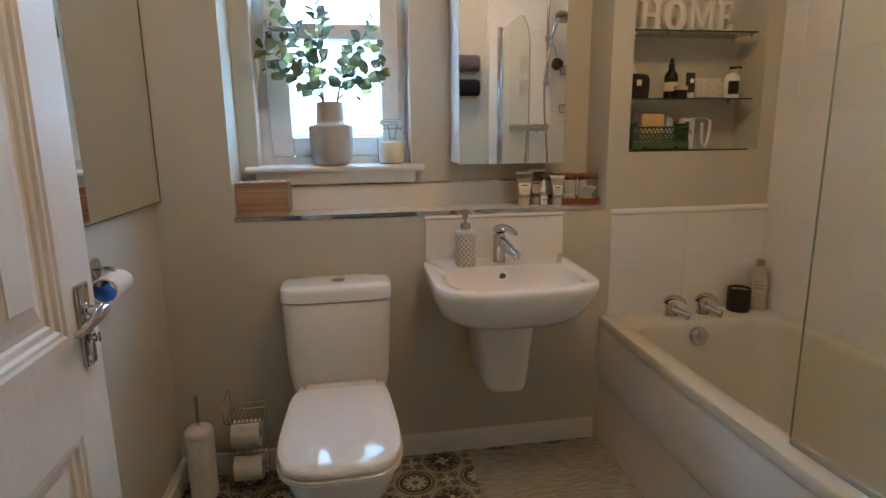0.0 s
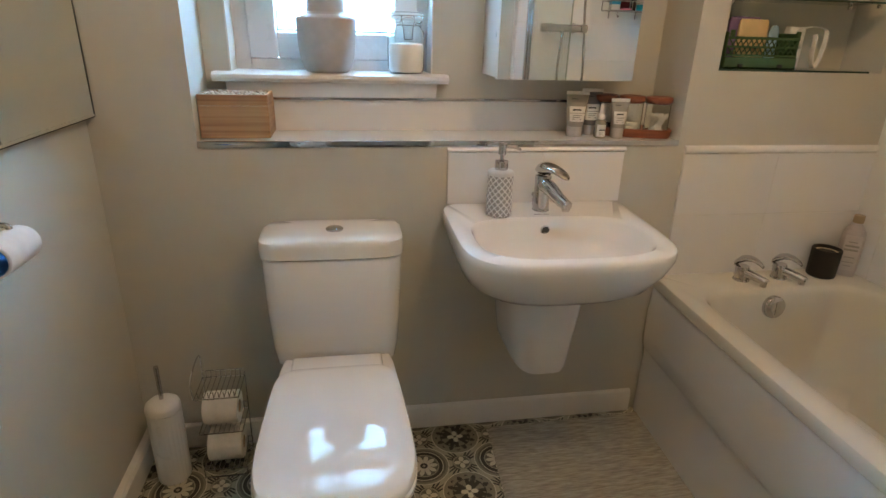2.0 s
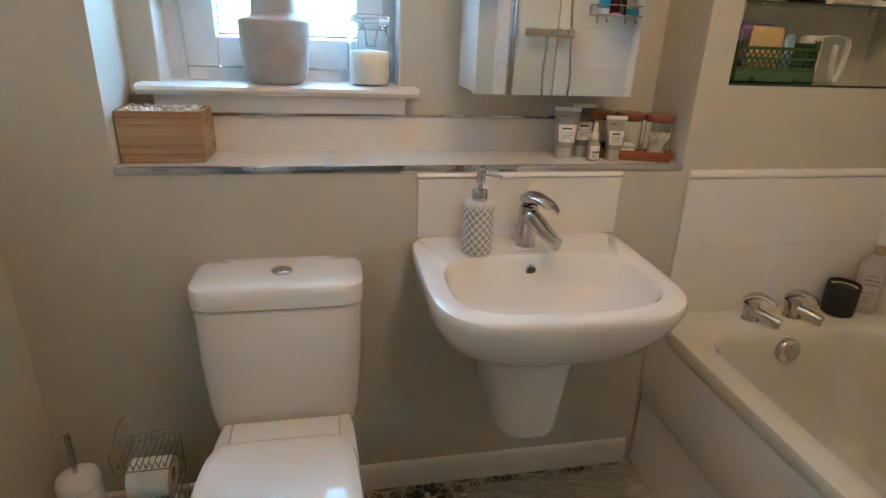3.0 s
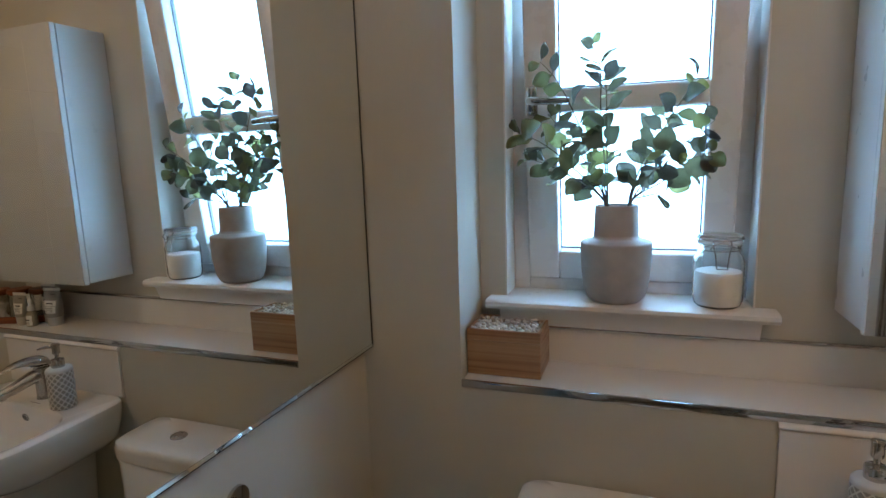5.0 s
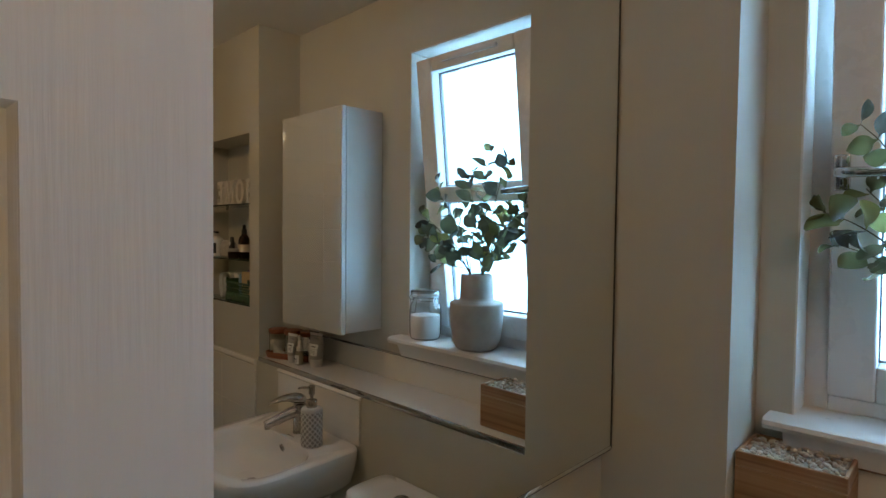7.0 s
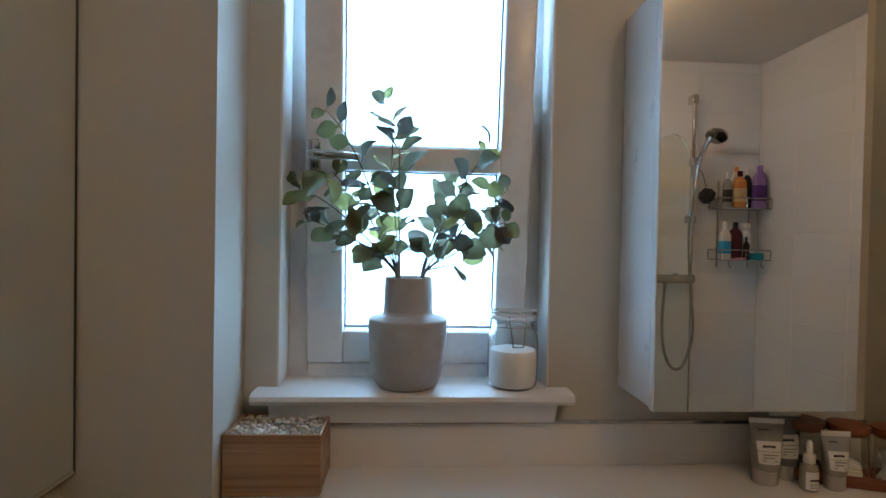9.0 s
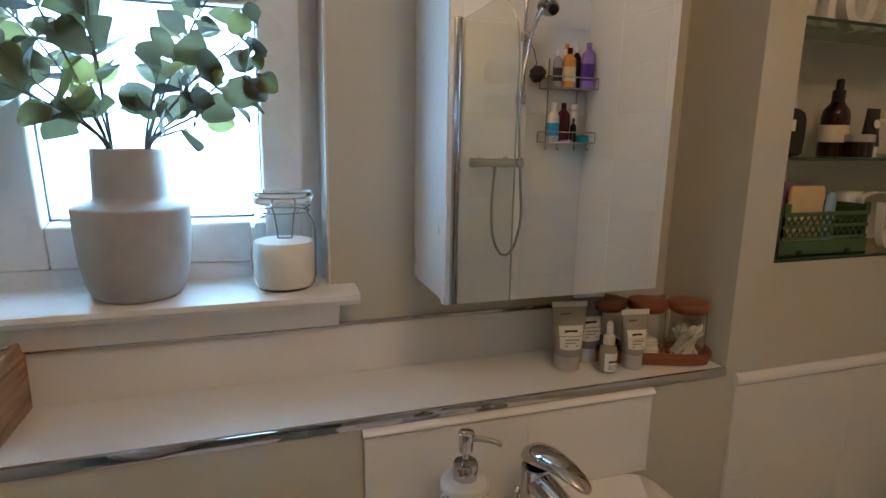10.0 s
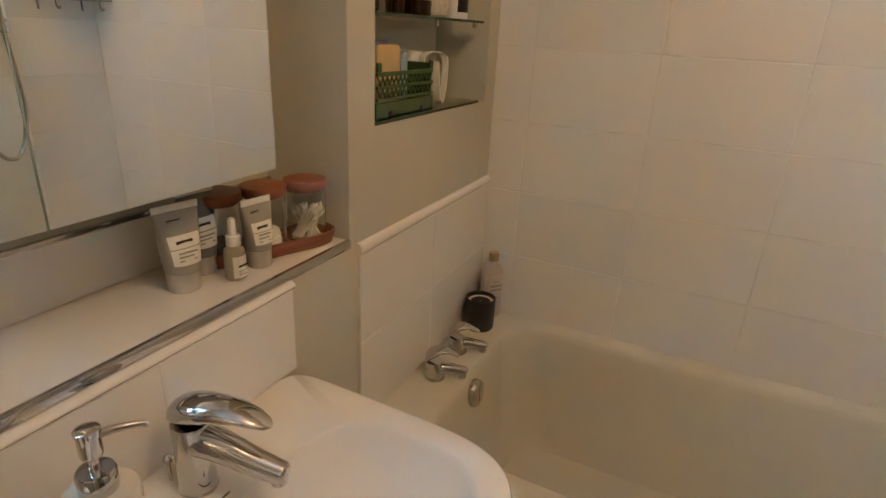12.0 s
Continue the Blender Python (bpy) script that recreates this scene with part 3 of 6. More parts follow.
# ---- basin ----
def basin():
    t = thing("wash_basin", (1.19, 0, 0), "white wall-hung ceramic wash basin on a semi-pedestal", "wash basin")
    t.matrix_world = pose(0, 0, 0)
    cx = 1.197

    def ring(hw, yb, yf, z, eb, ef):
        cy = yb - (yb - yf) * 0.45
        hw, z = hw * (1.058 if hw > 0.1 else 1.0), z - (0.012 if z < 0.70 and eb > 5 else 0.0)
        return [(x, y * 1.065, zz - 0.013 + 0.034 * y) for x, y, zz in squircle(cx, cy, hw, yb - cy, cy - yf, z, eb, ef, 96)]
    R = [ring(0.09, -0.004, -0.22, 0.632, 6, 3), ring(0.16, -0.003, -0.30, 0.638, 7, 3), ring(0.215, -0.003, -0.365, 0.66, 8, 3), ring(0.246, -0.003, -0.405, 0.692, 9, 3.0), ring(0.262, -0.003, -0.43, 0.73, 10, 3.5),
         ring(0.269, -0.003, -0.437, 0.77, 11, 4.1), ring(0.27, -0.003, -0.438, 0.786, 11, 4.1), ring(0.268, -0.003, -0.435, 0.794, 11, 4.1), ring(0.262, -0.004, -0.428, 0.798, 11, 4.1),
         ring(0.228, -0.128, -0.405, 0.7975, 3.4, 3.2), ring(0.2245, -0.130, -0.4025, 0.7945, 3.4, 3.2), ring(0.2205, -0.133, -0.399, 0.785, 3.4, 3.1), ring(0.206, -0.143, -0.386, 0.735, 3.2, 3), ring(0.165, -0.168, -0.35, 0.70, 3, 2.8), ring(0.11, -0.2, -0.31, 0.682, 2.6, 2.5), ring(0.03, -0.235, -0.265, 0.676, 2, 2)]
    part("bowl", loft(R), CERAMIC, t)
    S = [squircle(cx - 0.014, -0.12, hw * 0.92, 0.115, f, z, 8, 4) for hw, f, z in ((0.07, 0.165, 0.352), (0.082, 0.18, 0.358), (0.087, 0.188, 0.38), (0.1, 0.195, 0.48), (0.114, 0.20, 0.58), (0.122, 0.20, 0.66))]
    part("semi_pedestal", loft(S), CERAMIC, t)
    o = part("overflow", lathe([(0.014, 0.0), (0.014, 0.003), (0.0115, 0.004), (0.0105, 0.001)], 0, 0, 0, 24), CHROME, t, "chrome overflow ring")
    o.matrix_world = pose(1.195, -0.1485, 0.745, 104, 0, 0)
    h = part("overflow_hole", lathe([(0.0108, 0), (0.0108, 0.0026)], 0, 0, 0, 24), DARK_EDGE, o, "dark overflow hole")
    w = part("waste", lathe([(0.032, 0.0), (0.032, 0.003), (0.027, 0.005), (0.022, 0.003), (0.02, 0.004), (0.019, 0.009), (0.006, 0.011)], cx, -0.266, 0.655, 32), CHROME, t, "chrome basin waste and plug")
    part("maker_mark", box(1.17, 1.215, -0.118, -0.1155, 0.7795, 0.7812), DARK_EDGE, t, "small dark printed mark", 0)


basin()


def lever_tap(name, place, turn, size, label, pillar):
    """Curved chrome mixer: body, arching spout, lever on top."""
    t = thing(name, (0, 0, 0), label, "tap")
    k = size
    part("base_ring", lathe([(0.0255 * k, 0), (0.0258 * k, 0.002 * k), (0.0245 * k, 0.005 * k)], 0, 0, 0, 28), CHROME, t)
    body = loft([squircle(0, y, hw, hw, hw, z, 2, 2, 32) for z, hw, y in ((0.004 * k, 0.0245 * k, 0), (0.03 * k, 0.0238 * k, 0), (0.08 * k, 0.0235 * k, 0), (0.102 * k, 0.0245 * k, 0), (0.1055 * k, 0.0235 * k, 0))])
    part("body", body, CHROME, t)
    sp = tube([(0, 0.004 * k, 0.078 * k), (0, -0.022 * k, 0.078 * k), (0, -0.048 * k, 0.07 * k), (0, -0.076 * k, 0.058 * k), (0, -0.104 * k, 0.049 * k), (0, -0.121 * k, 0.045 * k), (0, -0.126 * k, 0.044 * k)], [0.0225 * k, 0.0225 * k, 0.0205 * k, 0.0185 * k, 0.0165 * k, 0.0145 * k, 0.011 * k], 24, None, 5)
    s = part("spout", sp, CHROME, t)
    part("aerator", lathe([(0.0105 * k, 0), (0.0112 * k, 0.002 * k), (0.0112 * k, 0.014 * k)], 0, -0.115 * k, 0.029 * k, 20), STEEL, s)
    secs = []
    for y, z, hw, up, down in ((0.0255, 0.106, 0.004, 0.003, 0.008), (0.0235, 0.108, 0.012, 0.009, 0.0105), (0.017, 0.111, 0.0195, 0.0145, 0.0135), (0.005, 0.115, 0.0248, 0.018, 0.0175), (-0.01, 0.118, 0.0262, 0.0185, 0.02), (-0.024, 0.1195, 0.0258, 0.0175, 0.0165), (-0.042, 0.1205, 0.0245, 0.0145, 0.0095), (-0.062, 0.119, 0.0222, 0.011, 0.0065), (-0.08, 0.1145, 0.0185, 0.0075, 0.005), (-0.093, 0.109, 0.0125, 0.0045, 0.0035), (-0.0985, 0.1065, 0.004, 0.0015, 0.0015)):
        secs.append([(hw * k * math.cos(a), (y * 1.12 if y < 0 else y) * k, (z + 0.010) * k + k * math.sin(a) * (up if math.sin(a) > 0 else down)) for a in [2 * math.pi * i / 28 for i in range(28)]])
    lv = part("lever", loft(secs), CHROME, t)
    if not pillar:
        dot = part("temperature_mark", lathe([(0.0028, 0), (0.0028, 0.002)], 0, 0, 0, 12), DARK_EDGE, lv, "tiny red and blue mark", 0)
        dot.matrix_world = pose(0.0, -0.0265 * k, 0.1125 * k, 90, 0, 0)
        rod = bmesh.new()
        tube([(0, 0.04 * k, 0.0), (0, 0.04 * k, 0.03 * k)], 0.0028, 10, rod)
        lathe([(0.002, 0.03 * k), (0.0065, 0.034 * k), (0.0065, 0.040 * k), (0.002, 0.044 * k)], 0, 0.04 * k, 0, 14, rod)
        part("pop_up_knob", rod, CHROME, t)
    t.matrix_world = Matrix.Translation(place) @ pose(0, 0, 0, 0, 0, turn)
    return t


lever_tap("basin_tap", (1.203, -0.074, 0.7815), 17, 1.0, "polished chrome lever mixer tap on the wash basin", False)


# ---- bath ----
def bow(y):
    return 1.652 - 0.036 * (1 - ((y + 1.25) / 1.25) ** 2)


def bath():
    t = thing("bath", (2.0, -0.85, 0), "white bow-fronted acrylic bath with moulded side panel", "bath")
    t.matrix_world = pose(0, 0, 0)

    def ring(x_out, ya, yb, x_in, z, rad, bowed):
        """Rounded rectangle, the room side bowed; the same count of points for every radius."""
        out = []
        for cx, cy, a0, p0, p1 in ((x_in - rad, ya - rad, 0, (x_in, yb + rad), (x_in, ya - rad)), (x_out + rad, ya - rad, 90, (x_in - rad, ya), (x_out + rad, ya)), (x_out + rad, yb + rad, 180, (x_out, ya - rad), (x_out, yb + rad)), (x_in - rad, yb + rad, 270, (x_out + rad, yb), (x_in - rad, yb))):
            for i in range(24):
                u = i / 24
                out.append((p0[0] + (p1[0] - p0[0]) * u, p0[1] + (p1[1] - p0[1]) * u))
            for i in range(10):
                q = radians(a0 + 9 * i)
                out.append((cx + rad * math.cos(q), cy + rad * math.sin(q)))
        return [(x + bowed * (bow(y) - 1.652) * (x_in - x) / (x_in - x_out), y, z) for x, y in out]
    yA, yB = -0.0085, END + 0.001
    E1 = X1 - 0.001
    tub = loft([ring(1.664, yA, yB, E1, 0.472, 0.004, 1), ring(1.654, yA, yB, E1, 0.478, 0.004, 1), ring(1.652, yA, yB, E1, 0.505, 0.004, 1), ring(1.656, yA, yB, E1, 0.513, 0.005, 1), ring(1.664, yA, yB, E1, 0.5155, 0.006, 1),
                ring(1.722, -0.132, -1.6, X1 - 0.042, 0.514, 0.10, 0.8), ring(1.730, -0.140, -1.592, X1 - 0.05, 0.508, 0.10, 0.8), ring(1.738, -0.147, -1.58, X1 - 0.056, 0.49, 0.10, 0.75), ring(1.745, -0.153, -1.57, X1 - 0.062, 0.45, 0.10, 0.7), ring(1.762, -0.17, -1.53, X1 - 0.075, 0.32, 0.11, 0.55), ring(1.785, -0.195, -1.45, X1 - 0.095, 0.17, 0.12, 0.4), ring(1.81, -0.225, -1.36, X1 - 0.12, 0.125, 0.13, 0.3), ring(1.88, -0.33, -1.2, X1 - 0.19, 0.11, 0.1, 0.2)], cap=(False, True))
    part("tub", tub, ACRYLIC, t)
    # side panel: bulged above a moulded crease, stepping back to the floor
    prof = [(0.008, 0.4735), (0.005, 0.462), (0.004, 0.44), (0.0, 0.38), (0.002, 0.30), (0.005, 0.25), (0.011, 0.237), (0.014, 0.227), (0.013, 0.10), (0.011, 0.0), (0.012, G)]
    rings = []
    ys = [END + 0.002 + (yA - 0.004 - END) * i / 48 for i in range(49)]
    for y in ys:
        row = [(bow(y) + dx, y, z) for dx, z in prof]
        rings.append(row + [(bow(y) + dx + 0.005, y, z) for dx, z in reversed(prof)])
    part("side_panel", loft(rings), PANEL, t, "glossy white moulded bath panel", 50)
    part("panel_screw", lathe([(0.006, 0), (0.006, 0.002), (0.002, 0.004)], 0, 0, 0, 14), PANEL, t).matrix_world = pose(bow(-0.1) + 0.02, -0.1, 0.05, 0, -90, 0)
    o = part("overflow", lathe([(0.038, 0.0), (0.039, 0.012), (0.036, 0.022), (0.031, 0.0255), (0.005, 0.0265)], 0, 0, 0, 36), CHROME, t, "round chrome overflow knob")
    o.matrix_world = pose(2.008, -0.146, 0.452, 86, 0, 0)
    part("overflow_grip", box(-0.003, 0.003, -0.022, 0.022, 0.024, 0.028, 0.001), CHROME, o).matrix_parent_inverse = Matrix()


bath()


def pillar_tap(place, turn):
    t = thing("bath_tap", (0, 0, 0), "short chrome lever pillar tap on the bath rim", "tap", "bath taps")
    part("base_ring", lathe([(0.026, 0), (0.027, 0.002), (0.0255, 0.008)], seg=28), CHROME, t)
    part("body", loft([squircle(0, y, w, w, w, z, 2, 2, 28) for z, w, y in ((0.006, 0.0245, 0), (0.025, 0.0235, 0.001), (0.045, 0.022, 0.004), (0.05, 0.0215, 0.005))]), CHROME, t)
    s = part("spout", tube([(0, 0.0, 0.028), (0, -0.03, 0.027), (0, -0.056, 0.023), (0, -0.078, 0.019), (0, -0.081, 0.018)], [0.019, 0.016, 0.0138, 0.0125, 0.009], 20, None, 4), CHROME, t)
    part("aerator", lathe([(0.0098, 0.002), (0.0105, 0.004), (0.0105, 0.016)], 0, -0.072, 0.0, 20), CHROME, s)
    secs = []
    for y, z, hw, th in ((0.028, 0.05, 0.013, 0.004), (0.026, 0.062, 0.02, 0.012), (0.012, 0.076, 0.0225, 0.016), (-0.008, 0.084, 0.021, 0.012), (-0.03, 0.083, 0.017, 0.0075), (-0.05, 0.074, 0.013, 0.0055), (-0.06, 0.066, 0.008, 0.004)):
        secs.append([(hw * math.cos(q), y, z + th * math.sin(q) * (0.6 if math.sin(q) > 0 else 1.15)) for q in [2 * math.pi * i / 24 for i in range(24)]])
    part("lever", loft(secs), CHROME, t)
    t.matrix_world = Matrix.Translation(place) @ pose(0, 0, 0, 0, 0, turn)


pillar_tap((1.938, -0.068, 0.5145), 28)
pillar_tap((2.082, -0.066, 0.5145), 28)


# ---- mirrored cabinet ----
def cabinet():
    t = thing("mirror_cabinet", (1.07, RECESS, 1.15), "white wall cabinet with mirrored door in the recess", "bathroom cabinet")
    t.matrix_world = pose(0, 0, 0)
    x0, x1, z0, z1 = 1.068, 1.483, 1.149, 1.972
    part("body", box(x0, x1, 0.034, RECESS, z0, z1, 0.0015, 1), GLOSS_WHITE, t, smooth=0)
    d = part("door", box(x0, x1, 0.018, 0.031, z0 - 0.003, z1, 0.0015, 1), GLOSS_WHITE, t, smooth=0)
    part("mirror_glass", box(x0 + 0.001, x1 - 0.001, 0.013, 0.0175, z0 - 0.003, z1), MIRROR, d, "frameless mirror glass", 0)
    part("edge_strip", box(x0 - 0.0012, x0 + 0.0012, 0.0135, 0.03, z0 - 0.003, z1), GLOSS_WHITE, d, "thin white door edge", 0)


cabinet()

# ---- bath screen ----
scr = thing("bath_screen", (1.715, -1.69, 0.52), "clear glass bath screen with rounded top corner and chrome wall profile", "shower screen")
scr.matrix_world = pose(0, 0, 0)
yF, zT = -1.012, 1.93
arc = [(yF - 0.22 + 0.22 * math.sin(a), zT - 0.22 + 0.22 * math.cos(a)) for a in [math.pi / 2 * i / 14 for i in range(15)]]
p = part("pane", prism([(-1.665, 0.53), (-1.665, zT)] + arc + [(yF, 0.53)], "x", 1.712, 1.718), SCREEN_GLASS, scr, smooth=0)
p.visible_shadow = False
edge = tube([(1.715, y + 0.0015, z) for y, z in arc[2:]] + [(1.715, yF + 0.0015, 0.53)], 0.0032, 6)
part("edge_seal", edge, worn("green_glass_edge", (0.3, 0.33, 0.27), 0.15), scr, "dark green glass edge")
part("bottom_seal", box(1.708, 1.722, -1.66, yF - 0.002, 0.515, 0.531, 0.002), worn("clear_seal", (0.35, 0.36, 0.33), 0.3), scr)
part("wall_profile", box(1.694, 1.728, END + 0.004, -1.662, 0.517, 1.95, 0.006, 3), CHROME, scr, "polished chrome wall profile")
part("hinge_rail", tube([(1.715, -1.655, 0.525), (1.715, -1.655, 1.94)], 0.011, 14), CHROME, scr)
scr.matrix_world = Matrix.Translation((1.692, -1.69, 0)) @ pose(0, 0, 0, 0, 0, 1.4) @ Matrix.Translation((-1.715, 1.69, 0))

# ---- bath mat ----
def mat():
    bm = bmesh.new()
    rnd = random.Random(3)
    nx, ny = 60, 150
    def xy(u, v):
        y = -0.03 - v * 0.80
        xl, xr = 1.092 - 0.035 * v / 0.66, bow(y) + 0.018
        return xl + (xr - xl) * u, y + 0.012 * (u - 0.5)
    top = []
    for j in range(ny + 1):
        row = []
        for i in range(nx + 1):
            x, y = xy(i / nx, j / ny)
            edge = min(i, nx - i, j, ny - j)
            rib = 0.0022 * abs(math.sin(j * math.pi / 2))
            row.append(bm.verts.new((x + rnd.uniform(-0.001, 0.001), y, 0.002 if edge == 0 else 0.006 + rib + 0.0008 * noise.noise((x * 30, y * 30, 0)))))
        top.append(row)
    for a, b in zip(top, top[1:]):
        for i in range(nx):
            bm.faces.new((a[i], a[i + 1], b[i + 1], b[i]))
    bmesh.ops.translate(bm, vec=(0, -0.012, G), verts=bm.verts)
    return tagged(part("bath_mat", bm, MAT, None, "", 80), "ribbed taupe-grey cotton bath mat on the floor", "bath mat")


mat()


# ---- more materials ----
def plain(name, colour, rough=0.45, **more):
    return worn(name, colour, rough, 25.0, 0.9, 1.06, 200, 0.06, 0.0004, 0.07, **more)


STONE = plain("matt_grey_stoneware", (0.43, 0.405, 0.38), 0.7)
CHARCOAL = plain("matt_black_stoneware", (0.022, 0.02, 0.02), 0.5)
WAX = plain("cream_wax", (0.75, 0.66, 0.5), 0.5)
PAPER = plain("white_tissue", (0.82, 0.8, 0.77), 0.95, spec=0.1)
# roll core: the blue skylight inside it is put into the card's colour
SKYLIT_CARD = plain("skylit_cardboard", (0.06, 0.25, 0.6), 0.8)
CARD = plain("cardboard", (0.4, 0.3, 0.2), 0.9)
SALT = plain("white_bath_salt", (0.85, 0.84, 0.82), 0.9)
WHITE_PLASTIC = plain("white_plastic", (0.78, 0.77, 0.75), 0.35)
LABEL = plain("white_label", (0.8, 0.79, 0.76), 0.6)
INK = plain("dark_ink", (0.03, 0.03, 0.03), 0.6)
GREY_TUBE = plain("frosted_grey_tube", (0.33, 0.315, 0.285), 0.38)
DARK_TUBE = plain("frosted_slate_tube", (0.17, 0.165, 0.17), 0.38)
SILVER_CAP = plain("silver_cap", (0.55, 0.53, 0.5), 0.35, metal=0.6)
SERUM = plain("cloudy_serum_glass", (0.5, 0.47, 0.38), 0.15, trans=0.3)
GREEN = plain("green_plastic", (0.045, 0.095, 0.032), 0.42)
BLACK = plain("black_plastic", (0.012, 0.012, 0.013), 0.3)
AMBER = plain("dark_amber_glass", (0.02, 0.008, 0.005), 0.08)
FABRIC = plain("dark_fabric", (0.03, 0.026, 0.027), 0.9)
BOUCLE = worn("cream_boucle", (0.62, 0.57, 0.5), 0.95, 60, 0.75, 1.1, 120, 0.8, 0.003, 0.02)
LILAC = plain("lilac_plastic", (0.33, 0.2, 0.5), 0.35)
PURPLE = plain("purple_label", (0.09, 0.03, 0.25), 0.4)
ORANGE = plain("orange_shampoo", (0.65, 0.25, 0.06), 0.25)
MAROON = plain("maroon_bottle", (0.07, 0.008, 0.015), 0.25)
TEAL = plain("teal_tin", (0.0, 0.25, 0.33), 0.35)
SKYBLUE = plain("sky_blue_label", (0.02, 0.33, 0.6), 0.4)
PINK = plain("pink_plastic", (0.7, 0.22, 0.33), 0.4)
PEACH = plain("peach_soap_pack", (0.66, 0.46, 0.23), 0.55)
MAUVE = plain("mauve_pack", (0.25, 0.15, 0.3), 0.5)
TOWEL_BROWN = worn("mauve_brown_towelling", (0.13, 0.095, 0.095), 0.95, 40, 0.7, 1.2, 350, 0.8, 0.003, 0.02)
TOWEL_NAVY = worn("navy_towelling", (0.008, 0.011, 0.022), 0.95, 40, 0.7, 1.2, 350, 0.8, 0.003, 0.02)
PEBBLE = material("cream_pebbles", (0.6, 0.56, 0.5), 0.6)
_geo = PEBBLE.node_tree.nodes.new("ShaderNodeNewGeometry")
feed(PEBBLE, "Base Color", ramp(PEBBLE, _geo.outputs["Random Per Island"], [(0.0, (0.33, 0.26, 0.19)), (0.35, (0.6, 0.53, 0.44)), (0.7, (0.72, 0.69, 0.64)), (1.0, (0.5, 0.46, 0.42))]))
TWIG = plain("brown_twig", (0.1, 0.075, 0.045), 0.7)
LEAF = material("grey_green_leaf", (0.06, 0.1, 0.05), 0.5)
_nt = LEAF.node_tree
_oi, _tl, _mx = _nt.nodes.new("ShaderNodeObjectInfo"), _nt.nodes.new("ShaderNodeBsdfTranslucent"), _nt.nodes.new("ShaderNodeMixShader")
_lc = ramp(LEAF, _oi.outputs["Random"], [(0.0, (0.05, 0.045, 0.034)), (0.4, (0.08, 0.078, 0.04)), (0.75, (0.13, 0.13, 0.05)), (1.0, (0.24, 0.235, 0.07))])
feed(LEAF, "Base Color", _lc)
_nt.links.new(_lc, _tl.inputs["Color"])
_mx.inputs[0].default_value = 0.4
_nt.links.new(_nt.nodes["Principled BSDF"].outputs[0], _mx.inputs[1])
_nt.links.new(_tl.outputs[0], _mx.inputs[2])
_nt.links.new(_mx.outputs[0], _nt.nodes["Material Output"].inputs["Surface"])
bump(LEAF, noise_out(LEAF, 90, 3), 0.3, 0.002)

# soap dispenser glaze: pale diagonal net with small diamonds on taupe
TRELLIS = material("trellis_glaze", (0.3, 0.28, 0.27), 0.35)


def trellis():
    tree = TRELLIS.node_tree
    sep = tree.nodes.new("ShaderNodeSeparateXYZ")
    tree.links.new(coords(TRELLIS), sep.inputs[0])
    x, y, z = (Val(tree, s) for s in sep.outputs)
    around = y.op("ARCTAN2", x) * (13 / math.pi)
    up = z * (1 / 0.0086)
    u, v = (around + up) * 0.5, (around - up) * 0.5
    fu, fv = u.op("ADD", 50.0).op("FRACT") - 0.5, v.op("ADD", 50.0).op("FRACT") - 0.5
    line = fu.op("ABSOLUTE").gt(0.39).op("MAXIMUM", fv.op("ABSOLUTE").gt(0.39))
    heart = (fu * fu + fv * fv).lt(0.03)
    knot = ((fu.op("ABSOLUTE") - 0.5) * (fu.op("ABSOLUTE") - 0.5) + (fv.op("ABSOLUTE") - 0.5) * (fv.op("ABSOLUTE") - 0.5)).lt(0.05)
    m = line.op("MAXIMUM", knot) - heart * 0.25
    feed(TRELLIS, "Base Color", ramp(TRELLIS, m.socket, [(0.0, (0.33, 0.31, 0.295)), (1.0, (0.7, 0.68, 0.645))]))
    bump(TRELLIS, m.socket, 0.4, 0.0008)


trellis()


# ---- things on the sill and the ledge ----
def vase():
    t = thing("vase", (0.592, 0.208, SILL), "matt grey stoneware bottle vase on the window sill", "vase")
    prof = [(0.05, 0.0), (0.06, 0.002), (0.069, 0.010), (0.0775, 0.03), (0.0835, 0.07), (0.0865, 0.115), (0.0875, 0.147), (0.0868, 0.151), (0.084, 0.1535), (0.06, 0.160), (0.0565, 0.163), (0.055, 0.169), (0.0525, 0.24), (0.0515, 0.243), (0.048, 0.243), (0.047, 0.238), (0.047, 0.15)]
    part("body", lathe(prof[:12], seg=56, cap=(True, False)), STONE, t)
    part("neck", lathe(prof[11:], seg=56, cap=(False, True)), STONE, t)


vase()


